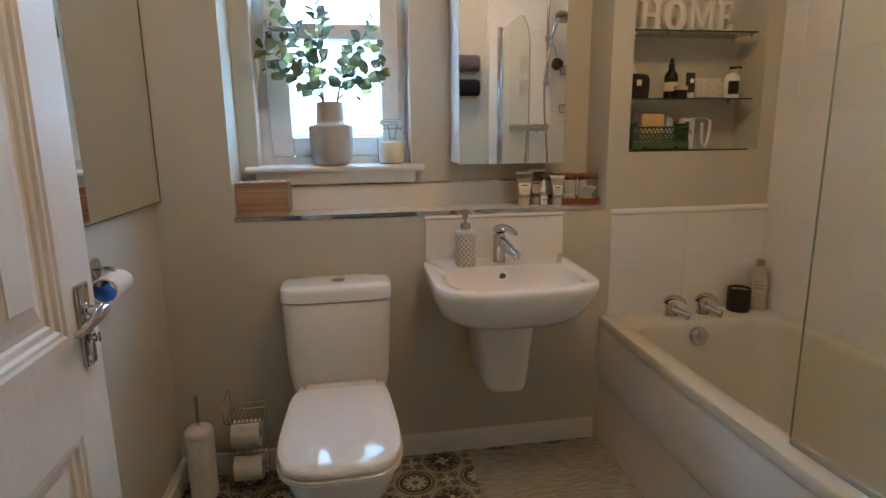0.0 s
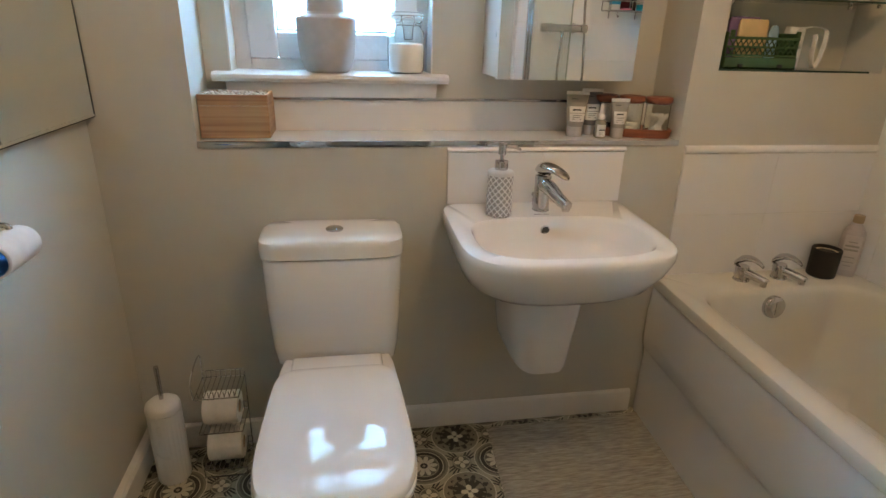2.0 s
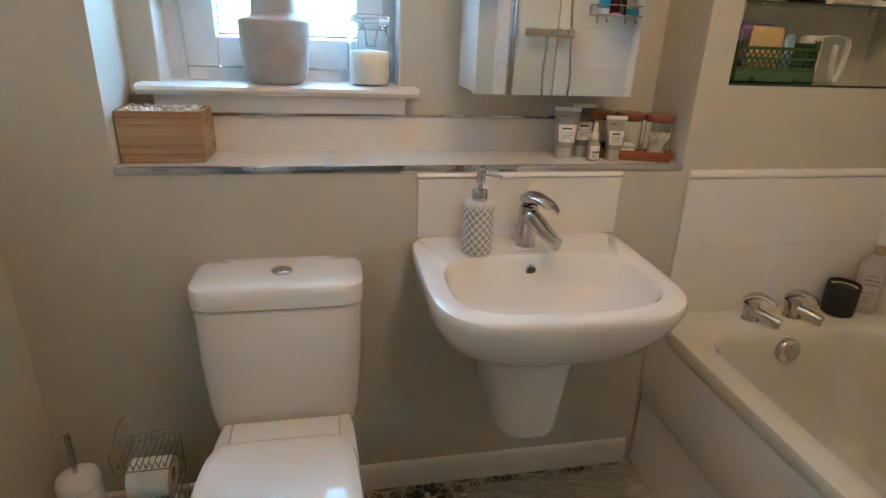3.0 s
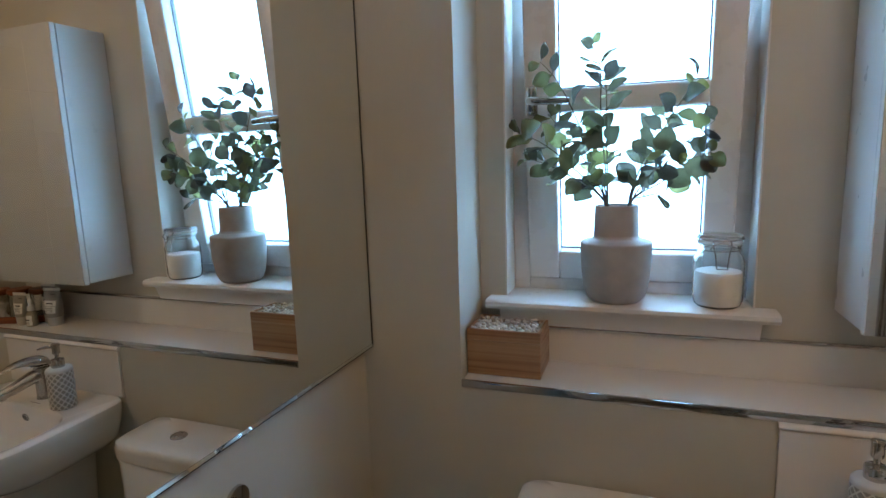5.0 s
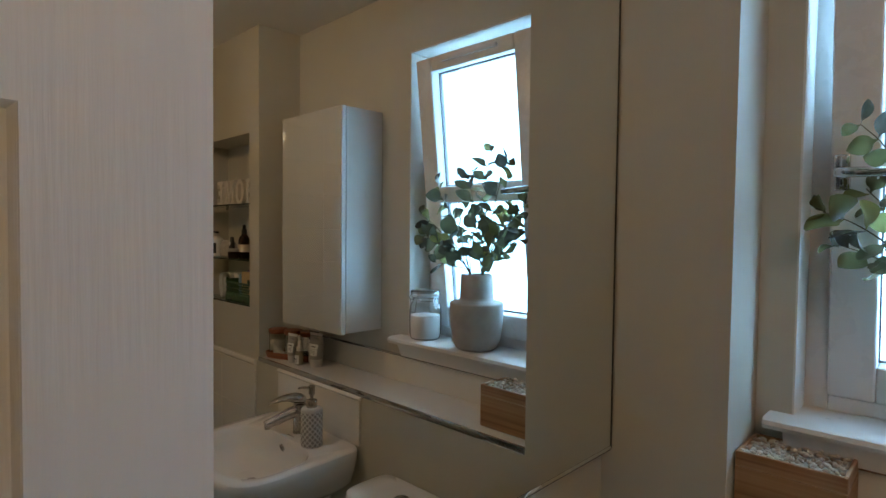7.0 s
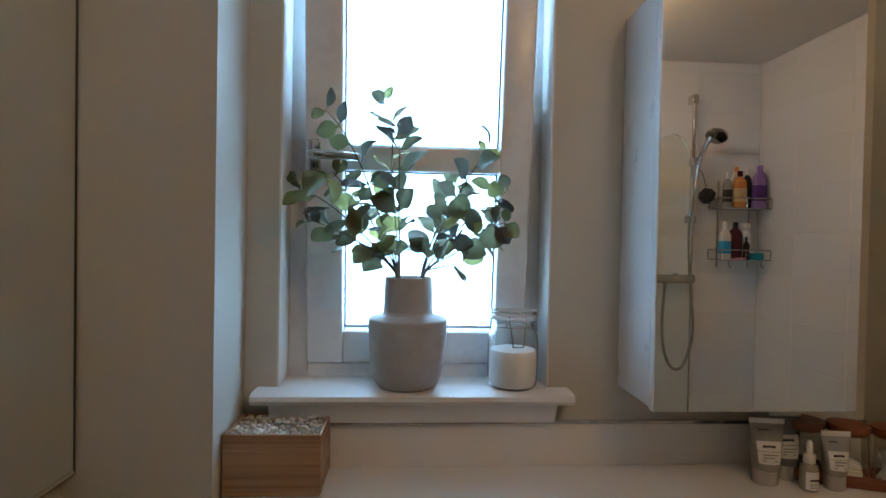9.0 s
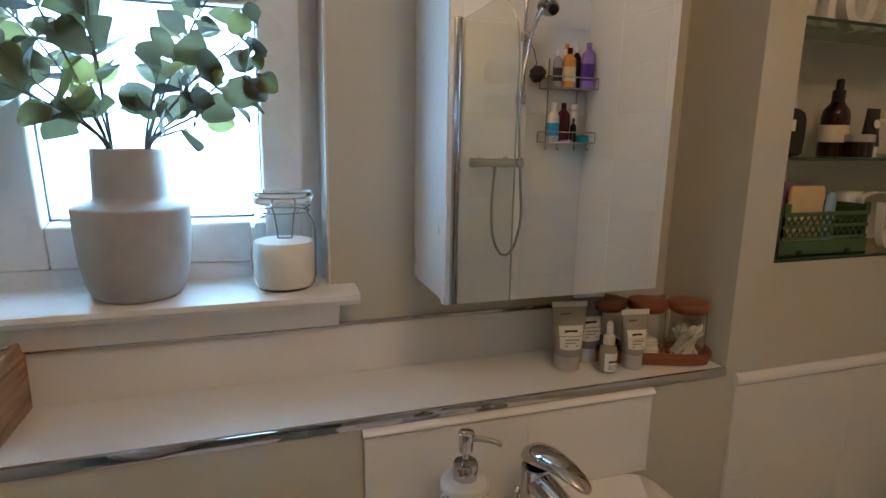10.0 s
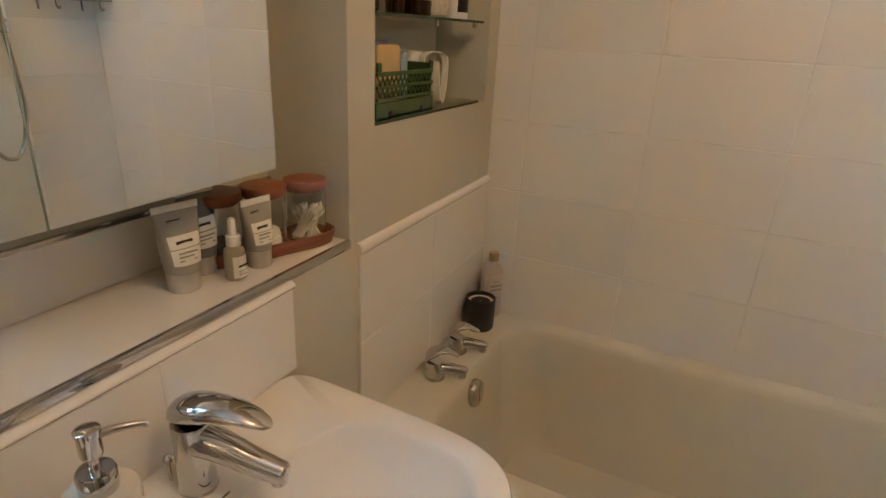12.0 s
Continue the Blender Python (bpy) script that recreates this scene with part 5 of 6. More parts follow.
# ---- shelf niche ----
def niche():
    for z in (1.187, 1.388, 1.642):
        s = thing("glass_shelf", (2.006, 0.075, z), "clear green-edged glass shelf in the wall niche", "shelf", "niche shelves", "structure")
        s.matrix_world = pose(0, 0, 0)
        p = part("pane", box(NL + 0.001, 2.272, 0.002, 0.15, z - 0.006, z, 0.0008, 1), GREEN_GLASS, s, smooth=0)
        part("front_edge", box(NL + 0.001, 2.272, 0.0, 0.0018, z - 0.006, z), plain("deep_green_glass_edge", (0.03, 0.06, 0.045), 0.1), s, "dark green polished edge", 0)
        if z > 1.2:
            for x, y in ((2.262, 0.02), (2.262, 0.13), (NL + 0.012, 0.02)):
                part("stud", lathe([(0.007, -0.018), (0.007, -0.0065)], x, y, z, 14), STEEL, s)

    # folding crate
    t = thing("folding_crate", (1.888, 0.062, 1.1872), "small green slatted plastic crate holding soap packs", "crate")
    L, W, H = 0.122, 0.055, 0.105
    part("floor", box(-L, L, -W, W, 0.002, 0.006), GREEN, t, smooth=0)
    for side in (-1, 1):
        y0, y1 = sorted((side * W, side * (W - 0.005)))
        n = part("long_side", box(-L, L, y0, y1, 0.0, 0.034, 0.0015, 1), GREEN, t, smooth=0)
        add = bmesh.new()
        for z0, z1 in ((0.036, 0.042), (0.060, 0.066), (0.084, 0.092)):
            add_box(add, -L + 0.004, L - 0.004, y0, y1, z0, z1)
        for i in range(26):
            x = -L + 0.014 + i * (2 * L - 0.028) / 25
            lean = 0.007 * (1 if i % 2 else -1)
            for za, zb in ((0.041, 0.061), (0.065, 0.085)):
                prism([(x - lean - 0.0014, za), (x - lean + 0.0014, za), (x + lean + 0.0014, zb), (x + lean - 0.0014, zb)], "y", y0 + 0.001, y1 - 0.001, add)
        part("lattice", add, GREEN, n)
        for x in (-L + 0.012, L - 0.012):
            part("clip", box(x - 0.007, x + 0.007, y0 - 0.001, y1 + 0.001, 0.092, 0.11, 0.002), GREEN, n)
        for x in (-L * 0.55, L * 0.55):
            part("foot_tab", box(x - 0.009, x + 0.009, y0 - 0.0015, y1, 0.004, 0.015, 0.002), BLACK if side < 0 else GREEN, n)
    for side in (-1, 1):
        x0, x1 = sorted((side * L, side * (L - 0.005)))
        part("short_side", box(x0, x1, -W + 0.0052, W - 0.0052, 0.0, 0.104, 0.002, 1), GREEN, t, smooth=0)
    for x, y, w, h, turn, mat_, lab in ((1.868, 0.045, 0.052, 0.135, 4, PEACH, "peach wrapped soap pack in the crate"), (1.852, 0.066, 0.055, 0.142, 3, MAUVE, "mauve soap pack in the crate"), (1.835, 0.084, 0.05, 0.138, 0, GREY_TUBE, "grey soap pack in the crate")):
        q = tagged(part("soap_pack", loft([squircle(0, 0, w * a, 0.007 * b, 0.007 * b, z, 4, 4, 28) for a, b, z in ((0.96, 0.6, 0.0), (1, 1, 0.004), (1, 1, h - 0.016), (0.97, 0.9, h - 0.006), (0.88, 0.5, h))]), mat_), lab, "soap", "soap packs")
        q.matrix_world = pose(x, y, 1.1935, 0, 0, turn)
    q = tagged(part("blue_sachet", loft([squircle(0, 0, 0.02 * a, 0.005, 0.005, z, 2, 2, 24) for a, z in ((0.9, 0), (1, 0.01), (1, 0.1), (0.7, 0.115), (0.2, 0.12))]), plain("pale_blue", (0.3, 0.45, 0.6), 0.5)), "pale blue sachet standing in the green crate", "sachet")
    q.matrix_world = pose(1.945, 0.05, 1.1935, 0, 0, 10)

    # white strap-handled scrubber beside the crate
    s = thing("bath_scrubber", (2.06, 0.06, 1.1872), "white bath scrubber with a looped strap handle", "scrubber")
    s.matrix_world = pose(0, 0, 0)
    line = spline([(2.045, 0.05, 1.25), (2.03, 0.05, 1.297), (2.06, 0.045, 1.312), (2.098, 0.038, 1.31), (2.112, 0.03, 1.295), (2.108, 0.028, 1.24), (2.098, 0.03, 1.197), (2.088, 0.03, 1.197), (2.082, 0.034, 1.225), (2.084, 0.04, 1.29)], 6)
    bm = bmesh.new()
    rows = [[bm.verts.new(p + Vector(o)) for o in ((-0.002, -0.008, 0.001), (-0.002, 0.008, 0.001), (0.002, 0.008, -0.001), (0.002, -0.008, -0.001))] for p in line]
    for a, b in zip(rows, rows[1:]):
        for i in range(4):
            bm.faces.new((a[i], a[(i + 1) % 4], b[(i + 1) % 4], b[i]))
    part("strap", bm, WHITE_PLASTIC, s)
    part("pad", loft([squircle(2.045, 0.085, 0.03 * k, 0.02, 0.02, z, 3, 3, 32) for k, z in ((0.9, 1.1875), (1, 1.195), (1, 1.30), (0.85, 1.312))]), PAPER, s)

    # middle shelf
    z = 1.3885
    b = thing("toiletry_bag", (1.803, 0.075, z), "small black zipped toiletry bag on the glass shelf", "toiletry bag")
    part("bag", loft([squircle(0, 0, w, d, d, h, 4, 4, 40) for w, d, h in ((0.046, 0.02, 0), (0.051, 0.026, 0.006), (0.053, 0.027, 0.04), (0.053, 0.026, 0.07), (0.05, 0.022, 0.086), (0.042, 0.014, 0.094))]), FABRIC, b)
    part("tab", box(-0.010, 0.010, -0.0283, -0.0262, 0.05, 0.072), WAX, b, "small cream logo tab", 0)
    part("zip", tube([(-0.051, 0, 0.07), (-0.04, -0.004, 0.092), (0, -0.006, 0.0965), (0.04, -0.004, 0.092), (0.051, 0, 0.07)], 0.0016, 6, None, 5), BLACK, b)
    f = thing("foam_pump_bottle", (1.80, 0.112, z), "white foam pump bottle behind the black bag", "bottle")
    part("bottle", lathe([(0.022, 0), (0.024, 0.003), (0.024, 0.10), (0.016, 0.115), (0.014, 0.12)], seg=28), WHITE_PLASTIC, f)
    part("pump", lathe([(0.0135, 0.12), (0.0135, 0.133), (0.006, 0.134), (0.006, 0.148), (0.011, 0.149), (0.011, 0.158), (0.004, 0.16)], seg=24), WHITE_PLASTIC, f)
    s = thing("spray_bottle", (1.955, 0.075, z), "dark amber spray bottle with cream label on the shelf", "bottle")
    part("bottle", lathe([(0.028, 0), (0.031, 0.003), (0.031, 0.085), (0.028, 0.098), (0.016, 0.112), (0.013, 0.118)], seg=36), AMBER, s)
    part("label", lathe([(0.0314, 0.03), (0.0316, 0.03), (0.0316, 0.066), (0.0314, 0.066)], seg=36), WAX, s, "cream paper label")
    part("pump", lathe([(0.0145, 0.114), (0.0145, 0.138), (0.009, 0.142), (0.009, 0.16), (0.004, 0.163)], seg=24), BLACK, s, "black spray head")
    s.scale = (0.86, 0.86, 0.98)
    j = thing("cosmetic_jar", (1.972, 0.030, z), "small dark cosmetic jar with silver lid", "jar")
    part("pot", lathe([(0.024, 0), (0.026, 0.002), (0.026, 0.03), (0.024, 0.031)], seg=32), AMBER, j)
    part("lid", lathe([(0.026, 0.031), (0.027, 0.032), (0.027, 0.044), (0.025, 0.046), (0.01, 0.0465)], seg=32), SILVER_CAP, j, "silver screw lid")
    c = thing("cream_tube", (2.022, 0.045, z), "black cream tube with white print standing on its cap", "cosmetic tube")
    part("cap", lathe([(0.015, 0), (0.016, 0.001), (0.016, 0.022)], seg=24), WHITE_PLASTIC, c, "white cap")
    part("body", loft([squircle(0, 0, 0.016 + 0.004 * u, 0.015 * (1 - u) + 0.0015, 0.015 * (1 - u) + 0.0015, 0.022 + 0.078 * u, 3, 3, 24) for u in (0, 0.25, 0.5, 0.75, 1)]), BLACK, c)
    part("print", lathe([(0.009, 0), (0.009, 0.001)], 0, 0, 0, 16), LABEL, c, "white round mark").matrix_world = pose(2.022, 0.0345, z + 0.068, 84, 0, 0)
    w = thing("wash_bag", (2.115, 0.07, z), "cream boucle wash bag on the glass shelf", "wash bag")
    part("pouch", loft([squircle(0, 0, a, d, d, h, 4, 4, 44) for a, d, h in ((0.058, 0.016, 0), (0.063, 0.022, 0.006), (0.064, 0.024, 0.035), (0.063, 0.018, 0.062), (0.062, 0.006, 0.078))]), BOUCLE, w)
    part("zip", tube([(-0.06, 0, 0.079), (0.06, 0, 0.079)], 0.0018, 6), LABEL, w)
    p = thing("lotion_bottle", (2.213, 0.055, z), "white lotion bottle with black label and pump", "bottle")
    part("bottle", lathe([(0.028, 0), (0.0305, 0.002), (0.0305, 0.075), (0.028, 0.087), (0.015, 0.097), (0.0135, 0.1)], seg=36), WHITE_PLASTIC, p)
    a = [(-0.75 + 1.5 * i / 10) for i in range(11)]
    bm = bmesh.new()
    rows = [[bm.verts.new((0.0309 * math.sin(q - 0.25), -0.0309 * math.cos(q - 0.25), h)) for q in a] for h in (0.016, 0.068)]
    for i in range(10):
        bm.faces.new((rows[0][i], rows[0][i + 1], rows[1][i + 1], rows[1][i]))
    lb = part("label", bm, BLACK, p, "black label with white print")
    for k, (zz, ww) in enumerate(((0.055, 0.004), (0.042, 0.010), (0.034, 0.007), (0.026, 0.010))):
        q = part("print", box(-ww, ww, -0.0316, -0.0305, zz, zz + (0.007 if k == 0 else 0.002)), LABEL, lb, smooth=0)
        q.matrix_world = pose(2.213, 0.055, z, 0, 0, -14)
    part("neck", lathe([(0.012, 0.099), (0.012, 0.115)], seg=24), SILVER_CAP, p, "silver pump collar")
    hd = bmesh.new()
    add_box(hd, -0.012, 0.012, -0.007, 0.007, 0.115, 0.126, 0.003)
    tube([(0, 0, 0.122), (0.03, -0.008, 0.123), (0.034, -0.009, 0.119)], 0.004, 8, hd)
    part("pump_head", hd, BLACK, p)


niche()


# ---- free-standing letters ----
def letters():
    T, D, Hh = 0.024, 0.011, 0.118

    def ser(bm, x, z, w=0.017):
        add_box(bm, x - w, x + w, -D, D, z, z + 0.014, 0.0015, 1)
    data = []
    bm = bmesh.new()
    for x in (-0.028, 0.028):
        add_box(bm, x - T / 2 + 0.002, x + T / 2 - 0.002, -D, D, 0.004, Hh - 0.004)
        ser(bm, x, 0, 0.02), ser(bm, x, Hh - 0.014, 0.02)
    add_box(bm, -0.03, 0.03, -D + 0.001, D - 0.001, 0.052, 0.068)
    data.append(("H", bm, 1.835))
    n = 40
    ring = lambda rx, rz, y: [(rx * math.cos(2 * math.pi * i / n), y, Hh / 2 + rz * math.sin(2 * math.pi * i / n)) for i in range(n)]
    bm = loft([ring(0.048, 0.06, -D), ring(0.048, 0.06, D), ring(0.021, 0.042, D), ring(0.021, 0.042, -D), ring(0.048, 0.06, -D)], cap=(False, False))
    bmesh.ops.remove_doubles(bm, verts=bm.verts, dist=1e-5)
    data.append(("O", bm, 1.938))
    bm = bmesh.new()
    for x in (-0.042, 0.042):
        add_box(bm, x - 0.009, x + 0.009, -D, D, 0.004, Hh - 0.004)
        ser(bm, x, 0, 0.018), ser(bm, x, Hh - 0.014, 0.016)
    for s in (-1, 1):
        prism([(s * 0.045, Hh), (s * 0.026, Hh), (s * -0.006, 0.02), (s * 0.006, 0.012)], "y", -D + 0.001 + 0.0005 * s, D - 0.001 + 0.0005 * s, bm)
    data.append(("M", bm, 2.052))
    bm = bmesh.new()
    add_box(bm, -0.028, -0.006, -D, D, 0.0, Hh)
    for z0, x1 in ((0.0, 0.036), (Hh - 0.015, 0.033), (0.052, 0.018)):
        add_box(bm, -0.036 if z0 != 0.052 else -0.01, x1, -D + 0.0008, D - 0.0008, z0, z0 + 0.015)
    for z0, z1, x in ((0.0, 0.034, 0.036), (Hh - 0.033, Hh, 0.033), (0.044, 0.075, 0.02)):
        add_box(bm, x - 0.007, x, -D, D, z0, z1)
    data.append(("E", bm, 2.152))
    for name, bm, x in data:
        ob = tagged(part("letter", bm, plain("white_painted_wood_" + name.lower(), (0.72, 0.69, 0.64), 0.55), None, "", 30), "white wooden serif letter %s standing on the glass shelf" % name, "letter", "letters spelling HOME")
        ob.matrix_world = pose(x, 0.055, 1.6425, 0, 0, 3)


letters()


# ---- floor things beside the toilet ----
def toilet_brush():
    t = thing("toilet_brush", (0.083, -0.135, G), "white ribbed toilet brush holder with steel handle", "toilet brush")
    seg, rings = 72, []
    for r, z in ((0.044, 0.0), (0.046, 0.003), (0.0465, 0.02), (0.0475, 0.12), (0.0475, 0.245)):
        rings.append([((r + 0.0011 * (i % 3 == 0)) * math.cos(2 * math.pi * i / seg), (r + 0.0011 * (i % 3 == 0)) * math.sin(2 * math.pi * i / seg), z) for i in range(seg)])
    part("holder", loft(rings), GLOSS_WHITE, t)
    part("lid", lathe([(0.047, 0.246), (0.049, 0.248), (0.049, 0.258), (0.046, 0.268), (0.036, 0.277), (0.02, 0.282), (0.012, 0.283)], seg=48), GLOSS_WHITE, t)
    part("handle", lathe([(0.006, 0.28), (0.0062, 0.30), (0.0072, 0.385), (0.0065, 0.392), (0.002, 0.394)], seg=20), STEEL, t, "brushed steel handle")


toilet_brush()


def paper_roll(name, place, axis_turn, r, w, label, core=CARD, hole=0.0205):
    t = thing(name, (0, 0, 0), label, "toilet roll", "spare rolls" if core is CARD else "")
    def ring(rad, x, wob=0.0):
        return [(x, (rad + wob * math.sin(3 * a)) * math.cos(a), (rad + wob * math.sin(3 * a)) * math.sin(a)) for a in [2 * math.pi * i / 40 for i in range(40)]]
    part("paper", loft([ring(hole, -w), ring(r - 0.002, -w, 0.0006), ring(r, -w + 0.002, 0.0006), ring(r, w - 0.002, 0.0006), ring(r - 0.002, w, 0.0006), ring(hole, w)], cap=(False, False)), PAPER, t)
    part("core", loft([ring(hole, -w + 0.001), ring(hole, w - 0.001), ring(hole - 0.0013, w - 0.001), ring(hole - 0.0013, -w + 0.001), ring(hole, -w + 0.001)], cap=(False, False)), core, t, "cardboard core with blue skylight in its colour" if core is SKYLIT_CARD else "cardboard core")
    t.matrix_world = Matrix.Translation(place) @ pose(0, 0, 0, 0, 0, axis_turn)
    return t


def roll_rack():
    t = thing("toilet_roll_rack", (0.245, -0.10, 0), "chrome wire rack holding two spare toilet rolls", "toilet roll rack")
    t.matrix_world = pose(0, -0.008, G)
    xa, xb, ya, yb = 0.178, 0.302, -0.155, -0.040
    for z in (0.030, 0.165, 0.288):
        tier = part("tier", tube([(xa, ya, z), (xb, ya, z), (xb, yb, z), (xa, yb, z)], 0.002, 6, None, 0, True), CHROME, t)
        for i in range(8):
            x = xa + 0.012 + i * (xb - xa - 0.024) / 7
            part("wire", tube([(x, ya, z + 0.022 * (z > 0.2)), (x, ya + 0.006, z), (x, yb - 0.004, z), (x, yb, z + 0.022)], 0.0013, 5), CHROME, tier)
        part("lip", tube([(xa, yb, z + 0.024), (xb, yb, z + 0.024)], 0.0016, 6), CHROME, tier)
    for x in (xa, xb):
        part("post", tube([(x, yb, 0.003), (x, yb, 0.30)], 0.0022, 8), CHROME, t)
        part("post", tube([(x, ya, 0.003), (x, ya + 0.004, 0.06)], 0.0022, 8), CHROME, t)
    part("handle", tube([(xa, ya, 0.288), (xa - 0.002, ya, 0.345), (xa, (ya + yb) / 2, 0.372), (xa, yb, 0.365), (xa, yb, 0.288)], 0.0022, 8, None, 5), CHROME, t)
    for y in (ya, yb):
        part("foot", tube([(xa, y, 0.0025), (xb, y, 0.0025)], 0.0025, 8), CHROME, t)
    paper_roll("toilet_roll", (0.240, -0.106, 0.083 + G), 0, 0.0505, 0.05, "white toilet roll in the lower tier of the rack")
    paper_roll("toilet_roll", (0.240, -0.106, 0.2175 + G), 0, 0.0495, 0.05, "white toilet roll in the upper tier of the rack")


roll_rack()


def roll_holder():
    t = thing("toilet_roll_holder", (WEST, -0.515, 0.92), "wall-mounted chrome toilet roll holder below the mirror", "toilet roll holder")
    t.matrix_world = pose(0, 0, 0)
    p = part("wall_plate", lathe([(0.027, 0), (0.0285, 0.002), (0.0275, 0.008), (0.01, 0.010)], seg=36), CHROME, t)
    p.matrix_world = pose(WEST, -0.515, 0.92, 0, 90, 0)
    part("arm", tube([(WEST + 0.004, -0.515, 0.92), (WEST + 0.02, -0.515, 0.92), (WEST + 0.045, -0.513, 0.916), (WEST + 0.05, -0.52, 0.902), (WEST + 0.052, -0.535, 0.897), (WEST + 0.052, -0.60, 0.897), (WEST + 0.052, -0.614, 0.9)], 0.0055, 12, None, 5), CHROME, t)
    part("end_stop", tube([(WEST + 0.052, -0.61, 0.8995), (WEST + 0.052, -0.622, 0.903)], [0.007, 0.0065], 12), CHROME, t)
    paper_roll("toilet_roll", (WEST + 0.052, -0.545, 0.8785), 90, 0.0335, 0.054, "nearly used toilet roll on the holder, core coloured by blue skylight", SKYLIT_CARD, 0.0285)


roll_holder()


# ---- shower end of the bath ----
def shower():
    wy = END
    t = thing("shower_riser", (2.01, wy, 1.6), "chrome shower riser rail with hand shower and hose", "shower")
    t.matrix_world = pose(0, 0, 0)
    part("rail", tube([(2.01, wy + 0.045, 1.585), (2.01, wy + 0.045, 2.215)], 0.0095, 16), CHROME, t)
    for z in (1.60, 2.20):
        part("wall_bracket", box(1.994, 2.026, wy, wy + 0.058, z - 0.022, z + 0.022, 0.007, 3), CHROME, t)
    part("slider", box(1.992, 2.03, wy + 0.03, wy + 0.075, 1.86, 1.905, 0.008, 3), CHROME, t)
    h = part("hand_shower", tube([(2.012, wy + 0.075, 1.80), (2.02, wy + 0.082, 1.88), (2.042, wy + 0.10, 1.96), (2.06, wy + 0.115, 2.0)], [0.009, 0.012, 0.012, 0.014], 16, None, 5), CHROME, t)
    hd = part("head", lathe([(0.012, 0.03), (0.03, 0.022), (0.05, 0.008), (0.052, 0.0), (0.048, -0.004), (0.01, -0.005)], seg=40), CHROME, h, "round chrome shower head")
    hd.matrix_world = pose(2.078, wy + 0.13, 2.0, 24, 28, 0)
    part("hose", tube([(2.012, wy + 0.075, 1.80), (1.985, wy + 0.08, 1.66), (1.985, wy + 0.075, 1.45), (2.01, wy + 0.06, 1.22), (2.025, wy + 0.05, 1.02), (1.985, wy + 0.05, 0.87), (1.93, wy + 0.05, 0.85), (1.885, wy + 0.05, 0.93), (1.87, wy + 0.05, 1.08), (1.88, wy + 0.05, 1.27)], 0.0072, 10, None, 8), STEEL, t, "flexible steel hose")
    v = thing("shower_valve", (1.885, wy, 1.30), "chrome thermostatic bar shower valve on the tiled wall", "shower valve")
    v.matrix_world = pose(0, 0, 0)
    part("bar", tube([(1.795, wy + 0.05, 1.30), (1.98, wy + 0.05, 1.30)], 0.021, 24), CHROME, v)
    for x0, x1 in ((1.752, 1.793), (1.982, 2.02)):
        part("knob", tube([(x0, wy + 0.05, 1.30), (x0 + 0.004, wy + 0.05, 1.30), (x1, wy + 0.05, 1.30)], [0.019, 0.0235, 0.0235], 24), CHROME, v)
    for x in (1.82, 1.955):
        part("elbow", tube([(x, wy, 1.30), (x, wy + 0.004, 1.30), (x, wy + 0.006, 1.30), (x, wy + 0.04, 1.30)], [0.028, 0.028, 0.013, 0.013], 20), CHROME, v)
    part("outlet", tube([(1.88, wy + 0.05, 1.285), (1.88, wy + 0.05, 1.262)], 0.010, 14), CHROME, v)

    s = thing("bath_puff", (2.075, wy + 0.055, 1.70), "black mesh bath puff hanging from the riser", "bath puff")
    s.matrix_world = pose(0, 0, 0)
    bm = bmesh.new()
    bmesh.ops.create_icosphere(bm, subdivisions=4, radius=0.04, matrix=Matrix.Translation((2.07, wy + 0.07, 1.715)))
    for v_ in bm.verts:
        c = Vector((2.07, wy + 0.07, 1.715))
        d = v_.co - c
        v_.co = c + d * (1 + 0.22 * noise.noise(d * 60)) * 0.95
    part("mesh_ball", bm, FABRIC, s)
    part("cord", tube([(2.07, wy + 0.06, 1.76), (2.055, wy + 0.06, 1.82), (2.03, wy + 0.06, 1.855)], 0.002, 6), FABRIC, s)

    c = thing("shower_caddy", (2.245, wy, 1.39), "two-tier chrome wire shower caddy crowded with bottles", "shower caddy")
    c.matrix_world = pose(0, 0, 0)
    x0, x1, y0, y1 = 2.118, 2.372, wy + 0.008, wy + 0.125
    for z in (1.40, 1.655):
        tier = part("tray", tube([(x0, y0, z), (x1, y0, z), (x1, y1, z), (x0, y1, z)], 0.0032, 8, None, 0, True), CHROME, c)
        part("rail", tube([(x0, y0, z + 0.05), (x1, y0, z + 0.05), (x1, y1, z + 0.05), (x0, y1, z + 0.05)], 0.003, 8, None, 0, True), CHROME, tier)
        for i in range(10):
            y = y0 + (i + 0.5) * (y1 - y0) / 10
            part("wire", tube([(x0, y, z), (x1, y, z)], 0.0016, 5), CHROME, tier)
        for x, y in ((x0, y1), (x1, y1), (x0, y0), (x1, y0), (2.245, y1)):
            part("upright", tube([(x, y, z), (x, y, z + 0.05)], 0.0022, 6), CHROME, tier)
    for x in (2.165, 2.33):
        part("spine", tube([(x, wy + 0.006, 1.36), (x, wy + 0.006, 1.80)], 0.004, 8), CHROME, c)
        part("hook", tube([(x, y1 - 0.01, 1.40), (x, y1 - 0.008, 1.375), (x, y1 + 0.004, 1.365), (x, y1 + 0.012, 1.372)], 0.003, 8, None, 4), CHROME, c)

    def bottle(x, y, z, w, d, h, mat_, cap, cap_h, label, lab_mat=None, neck=0.35):
        w, h = w * 1.08, h * 1.12
        b = thing("bottle", (x, y, z), label, "bottle", "bottles in the shower caddy")
        part("body", loft([squircle(0, 0, w * k, d * k, d * k, h * u, 3, 3, 32) for k, u in ((0.92, 0), (1, 0.02), (1, 0.72), (0.93, 0.86), (0.6, 0.95), (neck, 1.0))]), mat_, b)
